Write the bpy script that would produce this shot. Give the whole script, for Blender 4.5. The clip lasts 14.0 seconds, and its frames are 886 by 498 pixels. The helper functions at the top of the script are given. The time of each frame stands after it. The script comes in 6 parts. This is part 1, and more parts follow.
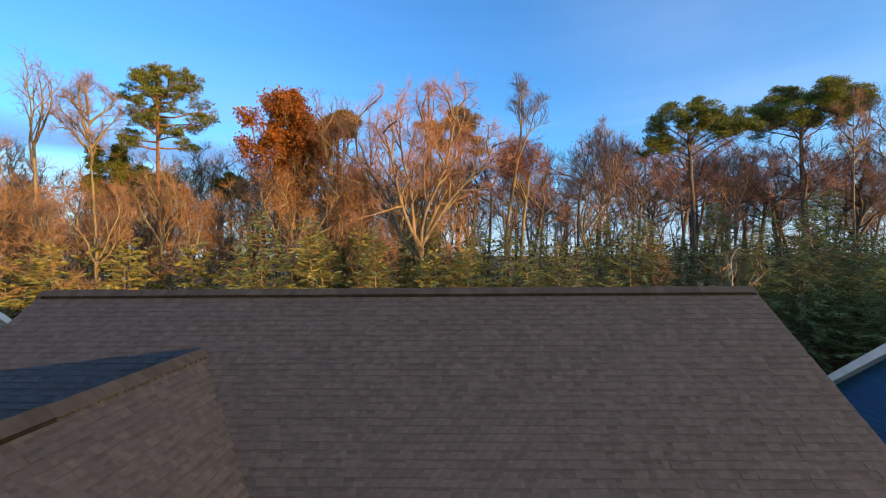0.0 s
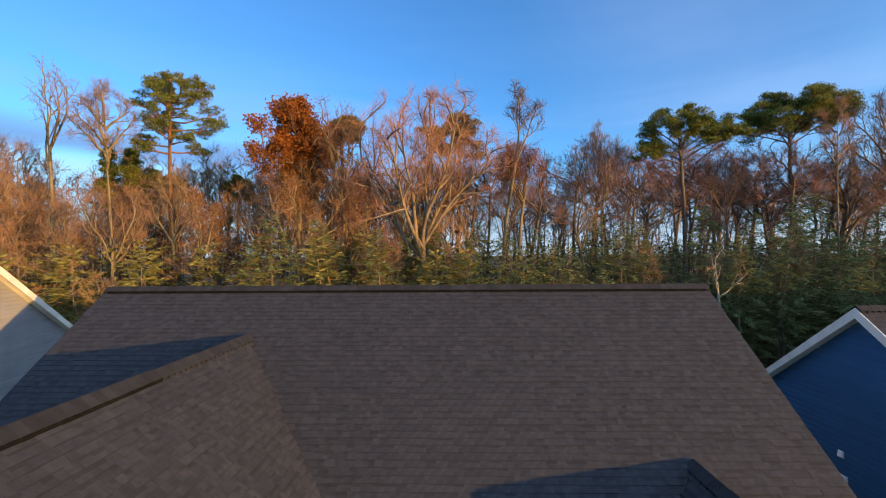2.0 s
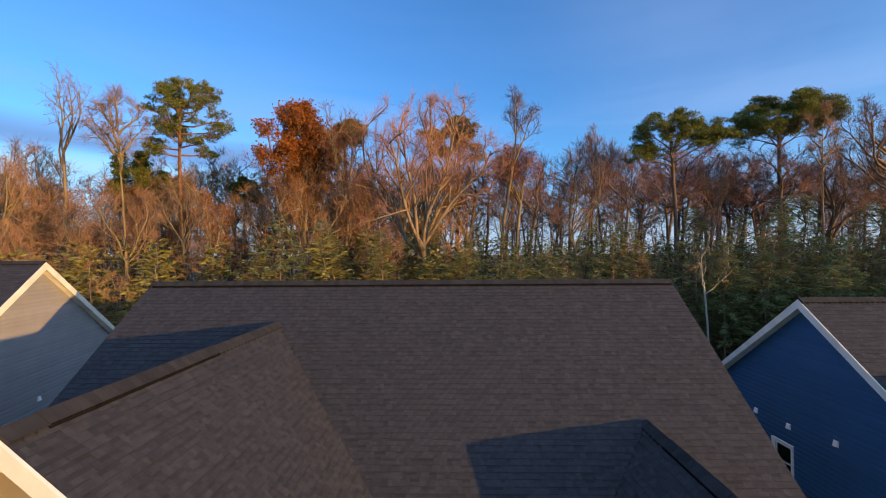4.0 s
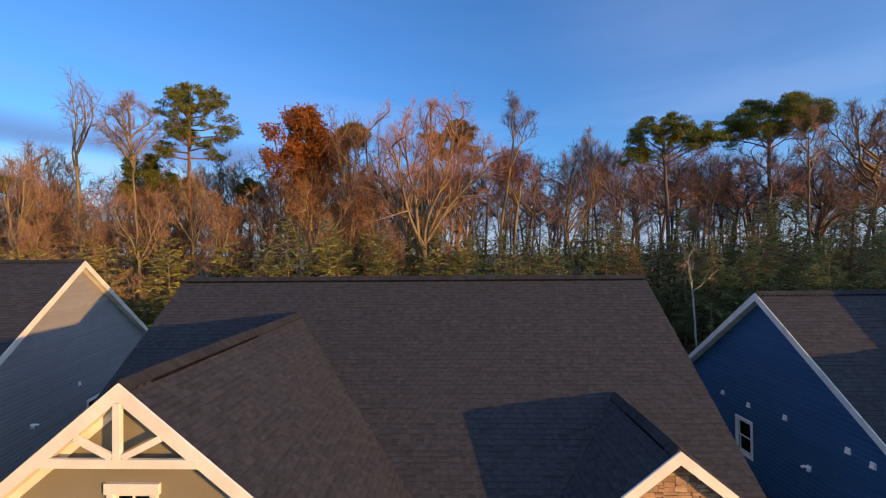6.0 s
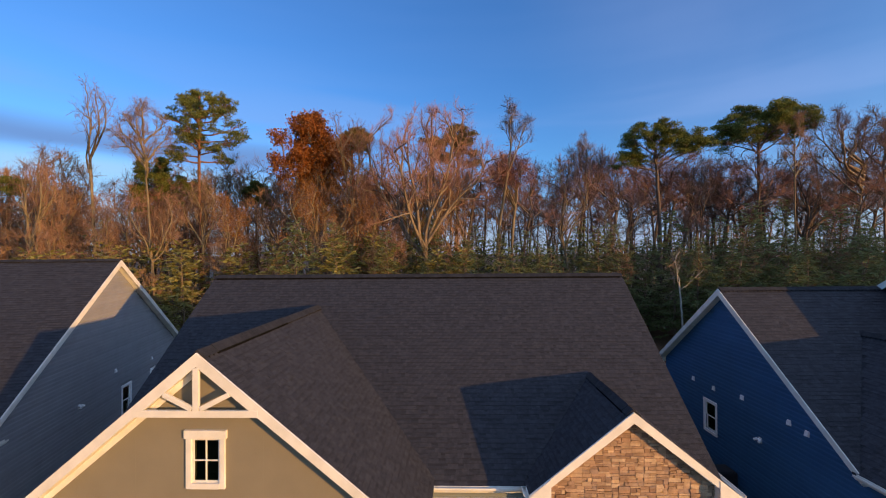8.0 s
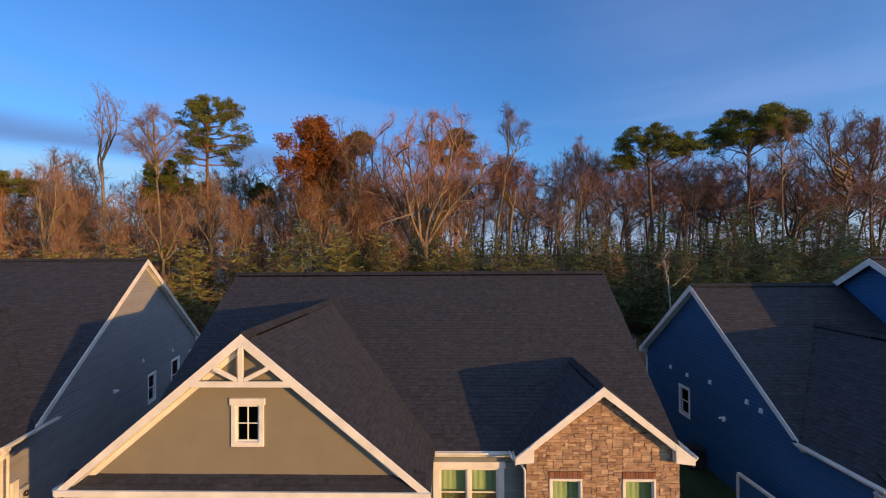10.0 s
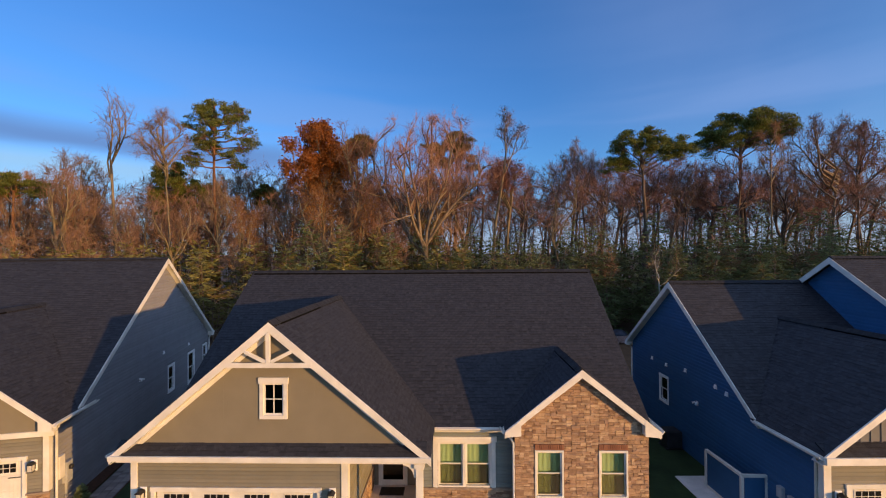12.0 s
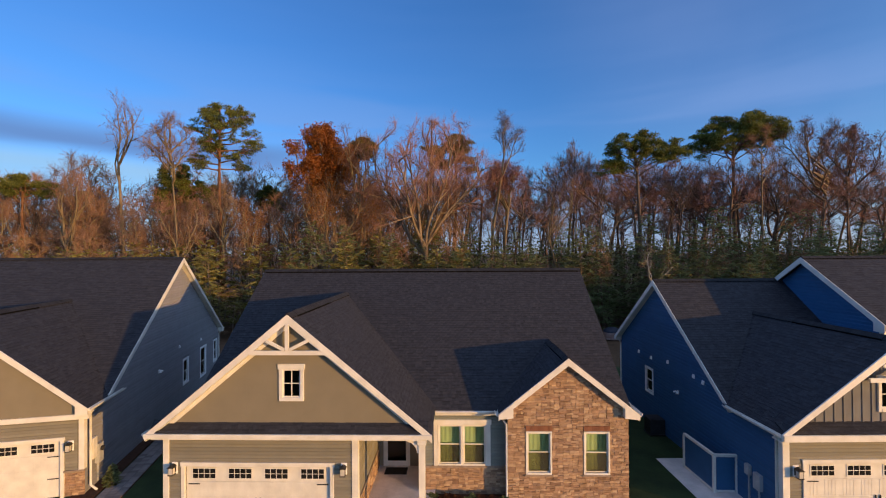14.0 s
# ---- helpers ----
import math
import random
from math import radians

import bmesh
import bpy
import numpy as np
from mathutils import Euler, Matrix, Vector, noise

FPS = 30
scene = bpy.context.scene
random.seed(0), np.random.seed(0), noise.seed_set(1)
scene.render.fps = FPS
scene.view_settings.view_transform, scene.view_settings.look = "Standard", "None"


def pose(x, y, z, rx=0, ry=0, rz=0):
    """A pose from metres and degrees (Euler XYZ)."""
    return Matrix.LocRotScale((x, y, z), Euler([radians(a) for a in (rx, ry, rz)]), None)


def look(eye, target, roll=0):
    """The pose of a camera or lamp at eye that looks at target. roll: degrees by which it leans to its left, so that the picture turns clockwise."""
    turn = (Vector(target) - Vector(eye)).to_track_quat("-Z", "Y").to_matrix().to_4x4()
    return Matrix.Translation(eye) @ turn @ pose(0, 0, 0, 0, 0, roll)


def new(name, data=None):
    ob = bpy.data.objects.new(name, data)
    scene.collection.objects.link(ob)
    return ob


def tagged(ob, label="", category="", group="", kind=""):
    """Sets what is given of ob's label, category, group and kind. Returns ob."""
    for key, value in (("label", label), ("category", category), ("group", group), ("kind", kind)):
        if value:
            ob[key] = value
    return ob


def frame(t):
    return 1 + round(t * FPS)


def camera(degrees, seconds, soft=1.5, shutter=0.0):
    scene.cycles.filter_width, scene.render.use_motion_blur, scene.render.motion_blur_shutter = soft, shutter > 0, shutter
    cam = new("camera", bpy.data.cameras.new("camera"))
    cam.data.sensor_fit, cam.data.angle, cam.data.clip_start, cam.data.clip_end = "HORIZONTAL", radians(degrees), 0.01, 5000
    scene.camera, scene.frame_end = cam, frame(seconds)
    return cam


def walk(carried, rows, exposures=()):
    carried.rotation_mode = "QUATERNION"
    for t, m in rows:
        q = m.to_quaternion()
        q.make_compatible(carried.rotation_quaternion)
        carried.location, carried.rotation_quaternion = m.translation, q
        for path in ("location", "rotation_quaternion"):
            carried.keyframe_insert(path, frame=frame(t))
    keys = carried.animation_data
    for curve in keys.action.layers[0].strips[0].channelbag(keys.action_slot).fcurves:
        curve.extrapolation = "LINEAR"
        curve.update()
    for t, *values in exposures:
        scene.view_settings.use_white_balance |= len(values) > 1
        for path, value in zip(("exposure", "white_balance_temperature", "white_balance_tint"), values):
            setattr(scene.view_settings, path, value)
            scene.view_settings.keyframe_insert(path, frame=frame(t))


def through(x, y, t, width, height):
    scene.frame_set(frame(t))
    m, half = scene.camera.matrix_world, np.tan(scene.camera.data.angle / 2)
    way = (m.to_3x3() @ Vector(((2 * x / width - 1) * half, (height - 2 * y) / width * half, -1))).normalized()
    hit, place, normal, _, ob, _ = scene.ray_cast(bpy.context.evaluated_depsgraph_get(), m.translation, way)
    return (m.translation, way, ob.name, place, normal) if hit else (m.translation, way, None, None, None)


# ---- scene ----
cam = camera(90.3, 14.0, 1.1)
METRES, EYE, TILT, LEAN, TURN = 12.9, 9.0, 0.0, 0.0, 0.0
ROWS = [
    (0.0, 0.0, 0.0, 0.0, 0.01, 0.79, 0.46),
    (0.5, -0.0027, -0.0383, 0.0023, -0.0, 0.78, 0.43),
    (1.0, -0.0039, -0.0758, 0.0028, 0.0, 0.77, 0.43),
    (1.5, -0.0056, -0.1117, 0.0032, -0.0, 0.77, 0.44),
    (2.0, -0.006, -0.1494, 0.0052, -0.01, 0.76, 0.39),
    (2.5, -0.0062, -0.1861, 0.006, -0.02, 0.72, 0.42),
    (3.0, -0.0072, -0.2217, 0.0061, -0.03, 0.69, 0.4),
    (5.5, -0.0081, -0.3996, 0.0047, -0.04, 0.55, 0.46),
    (6.0, -0.0086, -0.4357, 0.0048, -0.03, 0.54, 0.45),
    (6.5, -0.009, -0.4748, 0.0046, -0.03, 0.55, 0.41),
    (7.0, -0.0096, -0.5165, 0.0047, -0.03, 0.57, 0.41),
    (7.5, -0.0105, -0.558, 0.0054, -0.04, 0.58, 0.39),
    (8.0, -0.0108, -0.5963, 0.0052, -0.04, 0.58, 0.39),
    (10.5, -0.0109, -0.7809, 0.0044, -0.07, 0.57, 0.37),
    (11.0, -0.011, -0.8153, 0.0046, -0.07, 0.55, 0.36),
    (11.5, -0.0097, -0.8495, 0.0048, -0.08, 0.53, 0.36),
    (12.0, -0.008, -0.8824, 0.0048, -0.08, 0.52, 0.37),
    (12.5, -0.0078, -0.9137, 0.0045, -0.1, 0.51, 0.38),
    (13.0, -0.0097, -0.9442, 0.0047, -0.12, 0.5, 0.35),
    (13.5, -0.0101, -0.9736, 0.0046, -0.15, 0.51, 0.32),
    (14.0, -0.0093, -0.9995, 0.0044, -0.15, 0.52, 0.33),
]
walk(cam, [(t, pose(0, 0, EYE, TILT, LEAN, TURN) @ pose(METRES * x, METRES * y, METRES * z, 90 + pitch, roll, yaw)) for t, x, y, z, yaw, pitch, roll in ROWS],
     [(0.0, 1.24, 6650, -4), (1.5, 1.11, 6600, -2), (3.0, 0.97, 6550, 1), (6.5, 0.66, 6400, 8), (8.0, 0.57, 6300, 9), (11.0, 0.45, 6200, 9), (14.0, 0.37, 6120, 9)])
# world: low evening sun from behind and to the right, high thin cloud
SUN_DIR = Vector((-3.93, 3.0, -0.37)).normalized()
world = bpy.data.worlds.new("sky")
scene.world = world
world.use_nodes = True
wn, wl = world.node_tree.nodes, world.node_tree.links
wn.clear()
w_out = wn.new("ShaderNodeOutputWorld")
w_bg = wn.new("ShaderNodeBackground")
w_sky = wn.new("ShaderNodeTexSky")
w_sky.sky_type = "NISHITA"
w_sky.sun_disc = False
w_sky.sun_elevation = radians(6.0)
w_sky.sun_rotation = math.atan2(-SUN_DIR.x, -SUN_DIR.y)
w_sky.air_density, w_sky.dust_density, w_sky.ozone_density = 1.0, 0.2, 2.6
w_co = wn.new("ShaderNodeTexCoord")
w_map = wn.new("ShaderNodeMapping")
w_map.inputs["Scale"].default_value = (1.0, 1.0, 9.0)
w_noise = wn.new("ShaderNodeTexNoise")
w_noise.inputs["Scale"].default_value = 1.25
w_noise.inputs["Detail"].default_value = 3.0
w_noise.inputs["Roughness"].default_value = 0.5
w_noise.inputs["Distortion"].default_value = 0.2
w_ramp = wn.new("ShaderNodeMapRange")
w_ramp.interpolation_type = "SMOOTHSTEP"
for key, value in (("From Min", 0.44), ("From Max", 0.66), ("To Min", 0.0), ("To Max", 0.45)):
    w_ramp.inputs[key].default_value = value
w_tint = wn.new("ShaderNodeMix")
w_tint.data_type, w_tint.blend_type = "RGBA", "MULTIPLY"
w_tint.inputs["Factor"].default_value = 1.0
w_mix = wn.new("ShaderNodeMix")
w_mix.data_type = "RGBA"
w_mix.inputs["B"].default_value = (1.08, 1.70, 3.25, 1)
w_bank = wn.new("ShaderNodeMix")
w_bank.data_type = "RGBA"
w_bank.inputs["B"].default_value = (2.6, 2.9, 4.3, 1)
w_bg.inputs["Strength"].default_value = 0.167
w_sep = wn.new("ShaderNodeSeparateXYZ")


def sky_range(a, b, c, d, source):
    """A smooth step over the sky."""
    node = wn.new("ShaderNodeMapRange")
    node.interpolation_type = "SMOOTHSTEP"
    for key, value in (("From Min", a), ("From Max", b), ("To Min", c), ("To Max", d)):
        node.inputs[key].default_value = value
    wl.new(source, node.inputs["Value"])
    return node.outputs["Result"]


def sky_times(a, b):
    node = wn.new("ShaderNodeMath")
    node.operation = "MULTIPLY"
    wl.new(a, node.inputs[0])
    wl.new(b, node.inputs[1])
    return node.outputs["Value"]


wl.new(w_co.outputs["Generated"], w_map.inputs["Vector"])
wl.new(w_co.outputs["Generated"], w_sep.inputs["Vector"])
wl.new(w_map.outputs["Vector"], w_noise.inputs["Vector"])
wl.new(w_noise.outputs["Fac"], w_ramp.inputs["Value"])
wl.new(w_sky.outputs["Color"], w_tint.inputs["A"])
# the unseen sky round the sun stays warm, and is brightened to fill shade
w_near = wn.new("ShaderNodeVectorMath")
w_near.operation = "DOT_PRODUCT"
w_near.inputs[1].default_value = -SUN_DIR
wl.new(w_co.outputs["Generated"], w_near.inputs[0])
w_warm = wn.new("ShaderNodeMix")
w_warm.data_type = "RGBA"
w_warm.inputs["A"].default_value, w_warm.inputs["B"].default_value = (0.56, 0.85, 1.30, 1), (1.9, 1.6, 1.65, 1)
wl.new(sky_range(-0.05, 0.85, 0.0, 1.0, w_near.outputs["Value"]), w_warm.inputs["Factor"])
wl.new(w_warm.outputs["Result"], w_tint.inputs["B"])
wl.new(w_tint.outputs["Result"], w_mix.inputs["A"])
# streaks keep low over the wood
wl.new(sky_times(w_ramp.outputs["Result"], sky_range(0.24, 0.40, 1.0, 0.12, w_sep.outputs["Z"])), w_mix.inputs["Factor"])
# two long grey-blue streaks over the far side of the wood
w_long = wn.new("ShaderNodeMix")
w_long.data_type = "RGBA"
w_long.inputs["B"].default_value = (0.68, 1.22, 2.5, 1)
w_wave = wn.new("ShaderNodeMath")
w_wave.operation = "MULTIPLY_ADD"
w_wave.inputs[1].default_value = 0.10
wl.new(w_noise.outputs["Fac"], w_wave.inputs[0])
wl.new(w_sep.outputs["Z"], w_wave.inputs[2])
w_band = sky_times(sky_range(0.228, 0.256, 0.0, 1.0, w_wave.outputs["Value"]), sky_range(0.258, 0.290, 1.0, 0.0, w_wave.outputs["Value"]))
w_side = sky_range(-0.40, -0.14, 0.85, 0.0, w_sep.outputs["X"])
wl.new(sky_times(w_band, w_side), w_long.inputs["Factor"])
wl.new(w_mix.outputs["Result"], w_long.inputs["A"])
# a pale clear strip below them
w_pale = wn.new("ShaderNodeMix")
w_pale.data_type = "RGBA"
w_pale.inputs["B"].default_value = (1.75, 2.65, 3.5, 1)
w_strip = sky_times(sky_range(0.14, 0.20, 0.0, 1.0, w_wave.outputs["Value"]), sky_range(0.205, 0.245, 1.0, 0.0, w_wave.outputs["Value"]))
wl.new(sky_times(w_strip, sky_range(-0.55, -0.12, 0.7, 0.0, w_sep.outputs["X"])), w_pale.inputs["Factor"])
wl.new(w_long.outputs["Result"], w_pale.inputs["A"])
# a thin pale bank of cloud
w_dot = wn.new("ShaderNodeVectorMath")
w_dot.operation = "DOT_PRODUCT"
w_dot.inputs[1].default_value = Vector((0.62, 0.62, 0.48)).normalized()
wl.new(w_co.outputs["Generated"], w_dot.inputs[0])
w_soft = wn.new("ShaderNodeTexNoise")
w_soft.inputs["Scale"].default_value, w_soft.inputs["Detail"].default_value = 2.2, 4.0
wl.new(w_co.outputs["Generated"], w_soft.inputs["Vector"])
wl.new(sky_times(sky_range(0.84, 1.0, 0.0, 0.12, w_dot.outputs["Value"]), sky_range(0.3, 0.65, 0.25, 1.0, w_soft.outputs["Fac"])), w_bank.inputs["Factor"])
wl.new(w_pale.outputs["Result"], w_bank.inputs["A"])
# pale haze low over the horizon
w_haze = wn.new("ShaderNodeMix")
w_haze.data_type = "RGBA"
w_haze.inputs["B"].default_value = (1.75, 2.0, 2.8, 1)
wl.new(sky_range(0.0, 0.17, 0.7, 0.0, w_sep.outputs["Z"]), w_haze.inputs["Factor"])
# unseen sky overhead, made paler and brighter to fill the shade
w_fill = wn.new("ShaderNodeMix")
w_fill.data_type = "RGBA"
w_fill.inputs["B"].default_value = (3.0, 3.3, 4.2, 1)
wl.new(sky_range(0.52, 0.85, 0.0, 0.45, w_sep.outputs["Z"]), w_fill.inputs["Factor"])
wl.new(w_bank.outputs["Result"], w_fill.inputs["A"])
wl.new(w_fill.outputs["Result"], w_haze.inputs["A"])
wl.new(w_haze.outputs["Result"], w_bg.inputs["Color"])
wl.new(w_bg.outputs["Background"], w_out.inputs["Surface"])

sun_data = bpy.data.lights.new("sun", "SUN")
sun_data.energy, sun_data.angle, sun_data.color = 4.1, radians(0.6), (1.0, 0.53, 0.165)
sun = new("sun", sun_data)
sun.matrix_world = look((40, -30, 30), Vector((40, -30, 30)) + SUN_DIR)


# ---- materials ----
def material(name, colors, rough=0.8, scale=6.0, bump=0.2, source="noise", metal=0.0, stretch=(1, 1, 1), fine=40.0, spread=(0.3, 0.7), specular=0.3, mottle=(0.93, 1.07), speckle=0.28):
    """Two or three tones mixed by noise, by island or by object, with a fine grain and relief over them."""
    m = bpy.data.materials.new(name)
    m.use_nodes = True
    n, l = m.node_tree.nodes, m.node_tree.links
    p = n["Principled BSDF"]
    co = n.new("ShaderNodeTexCoord")
    mp = n.new("ShaderNodeMapping")
    mp.inputs["Scale"].default_value = stretch
    l.new(co.outputs["Object"], mp.inputs["Vector"])
    big = n.new("ShaderNodeTexNoise")
    big.inputs["Scale"].default_value, big.inputs["Detail"].default_value = scale, 4.0
    small = n.new("ShaderNodeTexNoise")
    small.inputs["Scale"].default_value, small.inputs["Detail"].default_value = fine, 3.0
    l.new(mp.outputs["Vector"], big.inputs["Vector"])
    l.new(mp.outputs["Vector"], small.inputs["Vector"])
    ramp = n.new("ShaderNodeValToRGB")
    for i in range(len(colors) - 2):
        ramp.color_ramp.elements.new(0.5)
    for i, c in enumerate(colors):
        e = ramp.color_ramp.elements[i]
        e.position = spread[0] + (spread[1] - spread[0]) * i / (len(colors) - 1)
        e.color = (*c, 1)
    if source == "island":
        src = n.new("ShaderNodeNewGeometry").outputs["Random Per Island"]
        ramp.color_ramp.elements[0].position, ramp.color_ramp.elements[len(colors) - 1].position = 0.0, 1.0
    elif source == "object":
        src = n.new("ShaderNodeObjectInfo").outputs["Random"]
        ramp.color_ramp.elements[0].position, ramp.color_ramp.elements[len(colors) - 1].position = 0.0, 1.0
    else:
        src = big.outputs["Fac"]
    l.new(src, ramp.inputs["Fac"])
    grain = n.new("ShaderNodeMapRange")
    grain.inputs["To Min"].default_value, grain.inputs["To Max"].default_value = 1 - speckle, 1 + speckle
    l.new(small.outputs["Fac"], grain.inputs["Value"])
    wear = n.new("ShaderNodeMapRange")
    wear.inputs["From Min"].default_value, wear.inputs["From Max"].default_value = 0.25, 0.75
    wear.inputs["To Min"].default_value, wear.inputs["To Max"].default_value = mottle
    l.new(big.outputs["Fac"], wear.inputs["Value"])
    both = n.new("ShaderNodeMath")
    both.operation = "MULTIPLY"
    l.new(grain.outputs["Result"], both.inputs[0])
    l.new(wear.outputs["Result"], both.inputs[1])
    mul = n.new("ShaderNodeVectorMath")
    mul.operation = "SCALE"
    l.new(ramp.outputs["Color"], mul.inputs[0])
    l.new(both.outputs["Value"], mul.inputs["Scale"])
    l.new(mul.outputs["Vector"], p.inputs["Base Color"])
    p.inputs["Roughness"].default_value, p.inputs["Metallic"].default_value = rough, metal
    p.inputs["Specular IOR Level"].default_value = specular
    if bump:
        b = n.new("ShaderNodeBump")
        b.inputs["Strength"].default_value, b.inputs["Distance"].default_value = bump, 0.01
        l.new(small.outputs["Fac"], b.inputs["Height"])
        l.new(b.outputs["Normal"], p.inputs["Normal"])
    return m


ROOF_TONES = [(0.0235, 0.0243, 0.0300), (0.0295, 0.0303, 0.0375), (0.0350, 0.0358, 0.0430)]
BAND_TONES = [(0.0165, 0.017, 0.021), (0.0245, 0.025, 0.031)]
M_SHINGLE = material("asphalt_shingle", ROOF_TONES, 0.75, 8.5, 0.5, "island", fine=160, specular=0.28, mottle=(0.72, 1.3))
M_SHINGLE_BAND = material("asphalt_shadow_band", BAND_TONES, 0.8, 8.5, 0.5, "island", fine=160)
M_SHINGLE_PIECE = material("asphalt_shingle_piece", ROOF_TONES, 0.75, 8.5, 0.5, "object", fine=160, specular=0.28, mottle=(0.72, 1.3))
M_CAP = material("ridge_cap", [(0.015, 0.0155, 0.019), (0.027, 0.028, 0.033)], 0.9, 4, 0.5, "island", fine=160, mottle=(0.7, 1.3))
M_WHITE = material("white_trim", [(0.68, 0.66, 0.60), (0.76, 0.74, 0.68)], 0.45, 2, 0.05, speckle=0.06)
M_VINYL = material("white_vinyl", [(0.86, 0.86, 0.87), (0.90, 0.90, 0.91)], 0.35, 2, 0.03, speckle=0.06)
M_VENT = material("black_ridge_vent", [(0.006, 0.006, 0.007), (0.010, 0.010, 0.011)], 0.95, 4, 0.1, specular=0.05)
M_GARAGE_DOOR = material("white_garage_door", [(0.67, 0.65, 0.585), (0.75, 0.73, 0.66)], 0.4, 2, 0.05, speckle=0.06)
M_TAUPE = material("taupe_siding", [(0.214, 0.188, 0.132), (0.226, 0.199, 0.140)], 0.7, 1.5, 0.15, mottle=(0.97, 1.03), speckle=0.06)
M_TAUPE_LAP = material("taupe_lap_siding", [(0.20, 0.19, 0.15), (0.25, 0.235, 0.185)], 0.7, 1.5, 0.15, "object", speckle=0.06)
M_SAGE_LAP = material("sage_lap_siding", [(0.19, 0.21, 0.19), (0.23, 0.25, 0.225)], 0.7, 1.5, 0.15, "object", speckle=0.06)
M_BLUE_LAP = material("navy_lap_siding", [(0.030, 0.104, 0.232), (0.035, 0.116, 0.256)], 0.6, 1.5, 0.1, "object", speckle=0.06)
M_BLUE = material("navy_panel", [(0.030, 0.102, 0.226), (0.035, 0.114, 0.25)], 0.6, 1.5, 0.1, speckle=0.06)
M_GREY_LAP = material("grey_lap_siding", [(0.245, 0.246, 0.265), (0.275, 0.276, 0.297)], 0.65, 1.5, 0.1, "object", speckle=0.06)
M_GREY = material("grey_batten", [(0.17, 0.18, 0.185), (0.21, 0.22, 0.225)], 0.65, 1.5, 0.1, speckle=0.06)
M_BATTEN = material("charcoal_batten", [(0.135, 0.138, 0.145), (0.158, 0.161, 0.168)], 0.65, 1.5, 0.1, speckle=0.06)
STONE_TONES = [(0.215, 0.132, 0.086), (0.375, 0.252, 0.155), (0.275, 0.192, 0.142), (0.325, 0.202, 0.126), (0.485, 0.352, 0.225)]
M_STONE = material("ledge_stone", STONE_TONES, 0.85, 5, 0.9, "object", fine=25, mottle=(0.75, 1.3))
M_STONE_JOINED = material("ledge_stone_joined", STONE_TONES, 0.85, 5, 0.9, "island", fine=25, mottle=(0.75, 1.3))
M_BRICK = material("soldier_brick", [(0.19, 0.085, 0.05), (0.27, 0.125, 0.07)], 0.85, 5, 0.5, "object", fine=30)
M_MORTAR = material("mortar", [(0.26, 0.20, 0.15), (0.33, 0.26, 0.20)], 0.95, 8, 0.5)
M_CONCRETE = material("concrete", [(0.62, 0.58, 0.55), (0.74, 0.69, 0.66)], 0.9, 2, 0.3)
M_DARK = material("dark_metal", [(0.02, 0.02, 0.022), (0.035, 0.035, 0.038)], 0.45, 4, 0.05)
M_ROOM_SHADE = material("painted_room_shade", [(0.03, 0.028, 0.026), (0.05, 0.046, 0.042)], 0.9, 2, 0.1)
M_CURTAIN = material("green_curtain", [(0.52, 0.53, 0.44), (0.60, 0.61, 0.51)], 0.9, 3, 0.2)
M_GREYBOX = material("grey_utility_metal", [(0.36, 0.37, 0.38), (0.44, 0.45, 0.46)], 0.5, 3, 0.05)
M_SOIL = material("mulch", [(0.045, 0.022, 0.012), (0.09, 0.04, 0.022)], 0.95, 12, 0.8)
M_DOORMAT = material("doormat", [(0.02, 0.018, 0.016), (0.035, 0.03, 0.026)], 0.95, 12, 0.5)
M_PAVER = material("grey_paver", [(0.15, 0.135, 0.13), (0.26, 0.235, 0.225)], 0.9, 5, 0.4, "object")
M_LAMPGLASS = material("frosted_lamp_glass", [(0.5, 0.48, 0.42), (0.6, 0.57, 0.5)], 0.3, 3, 0.0)
M_BARK_GREY = material("grey_bark", [(0.12, 0.088, 0.06), (0.27, 0.205, 0.14)], 0.95, 1.3, 0.8, stretch=(3, 3, 0.6), fine=22)
M_BARK_PALE = material("pale_bark", [(0.14, 0.11, 0.066), (0.25, 0.195, 0.118)], 0.9, 1.3, 0.6, stretch=(3, 3, 0.6), fine=22)
M_BARK_PINE = material("pine_bark", [(0.10, 0.052, 0.03), (0.24, 0.12, 0.065)], 0.95, 1.6, 0.9, stretch=(3, 3, 0.8), fine=18)
M_BARK_DARK = material("dark_bark", [(0.075, 0.056, 0.044), (0.16, 0.122, 0.094)], 0.95, 1.3, 0.8, stretch=(3, 3, 0.6), fine=22)
M_TWIG = material("reddish_twigs", [(0.20, 0.115, 0.065), (0.33, 0.20, 0.115)], 0.9, 0.6, 0.0, "island")
M_TWIG_RED = material("red_brown_twigs", [(0.19, 0.10, 0.074), (0.31, 0.172, 0.125)], 0.9, 0.6, 0.0, "island")
M_TWIG_ROSE = material("rosy_twigs", [(0.17, 0.098, 0.068), (0.29, 0.172, 0.115)], 0.9, 0.6, 0.0, "island")
M_TWIG_PALE = material("pale_twigs", [(0.22, 0.16, 0.09), (0.34, 0.25, 0.15)], 0.9, 0.6, 0.0, "island")
M_TWIG_GREY = material("grey_twigs", [(0.14, 0.096, 0.070), (0.24, 0.165, 0.118)], 0.9, 0.6, 0.0, "island")
M_BARK_DARK_TWIG = material("dark_stems", [(0.10, 0.070, 0.056), (0.20, 0.138, 0.104)], 0.95, 0.5, 0.0, "island")


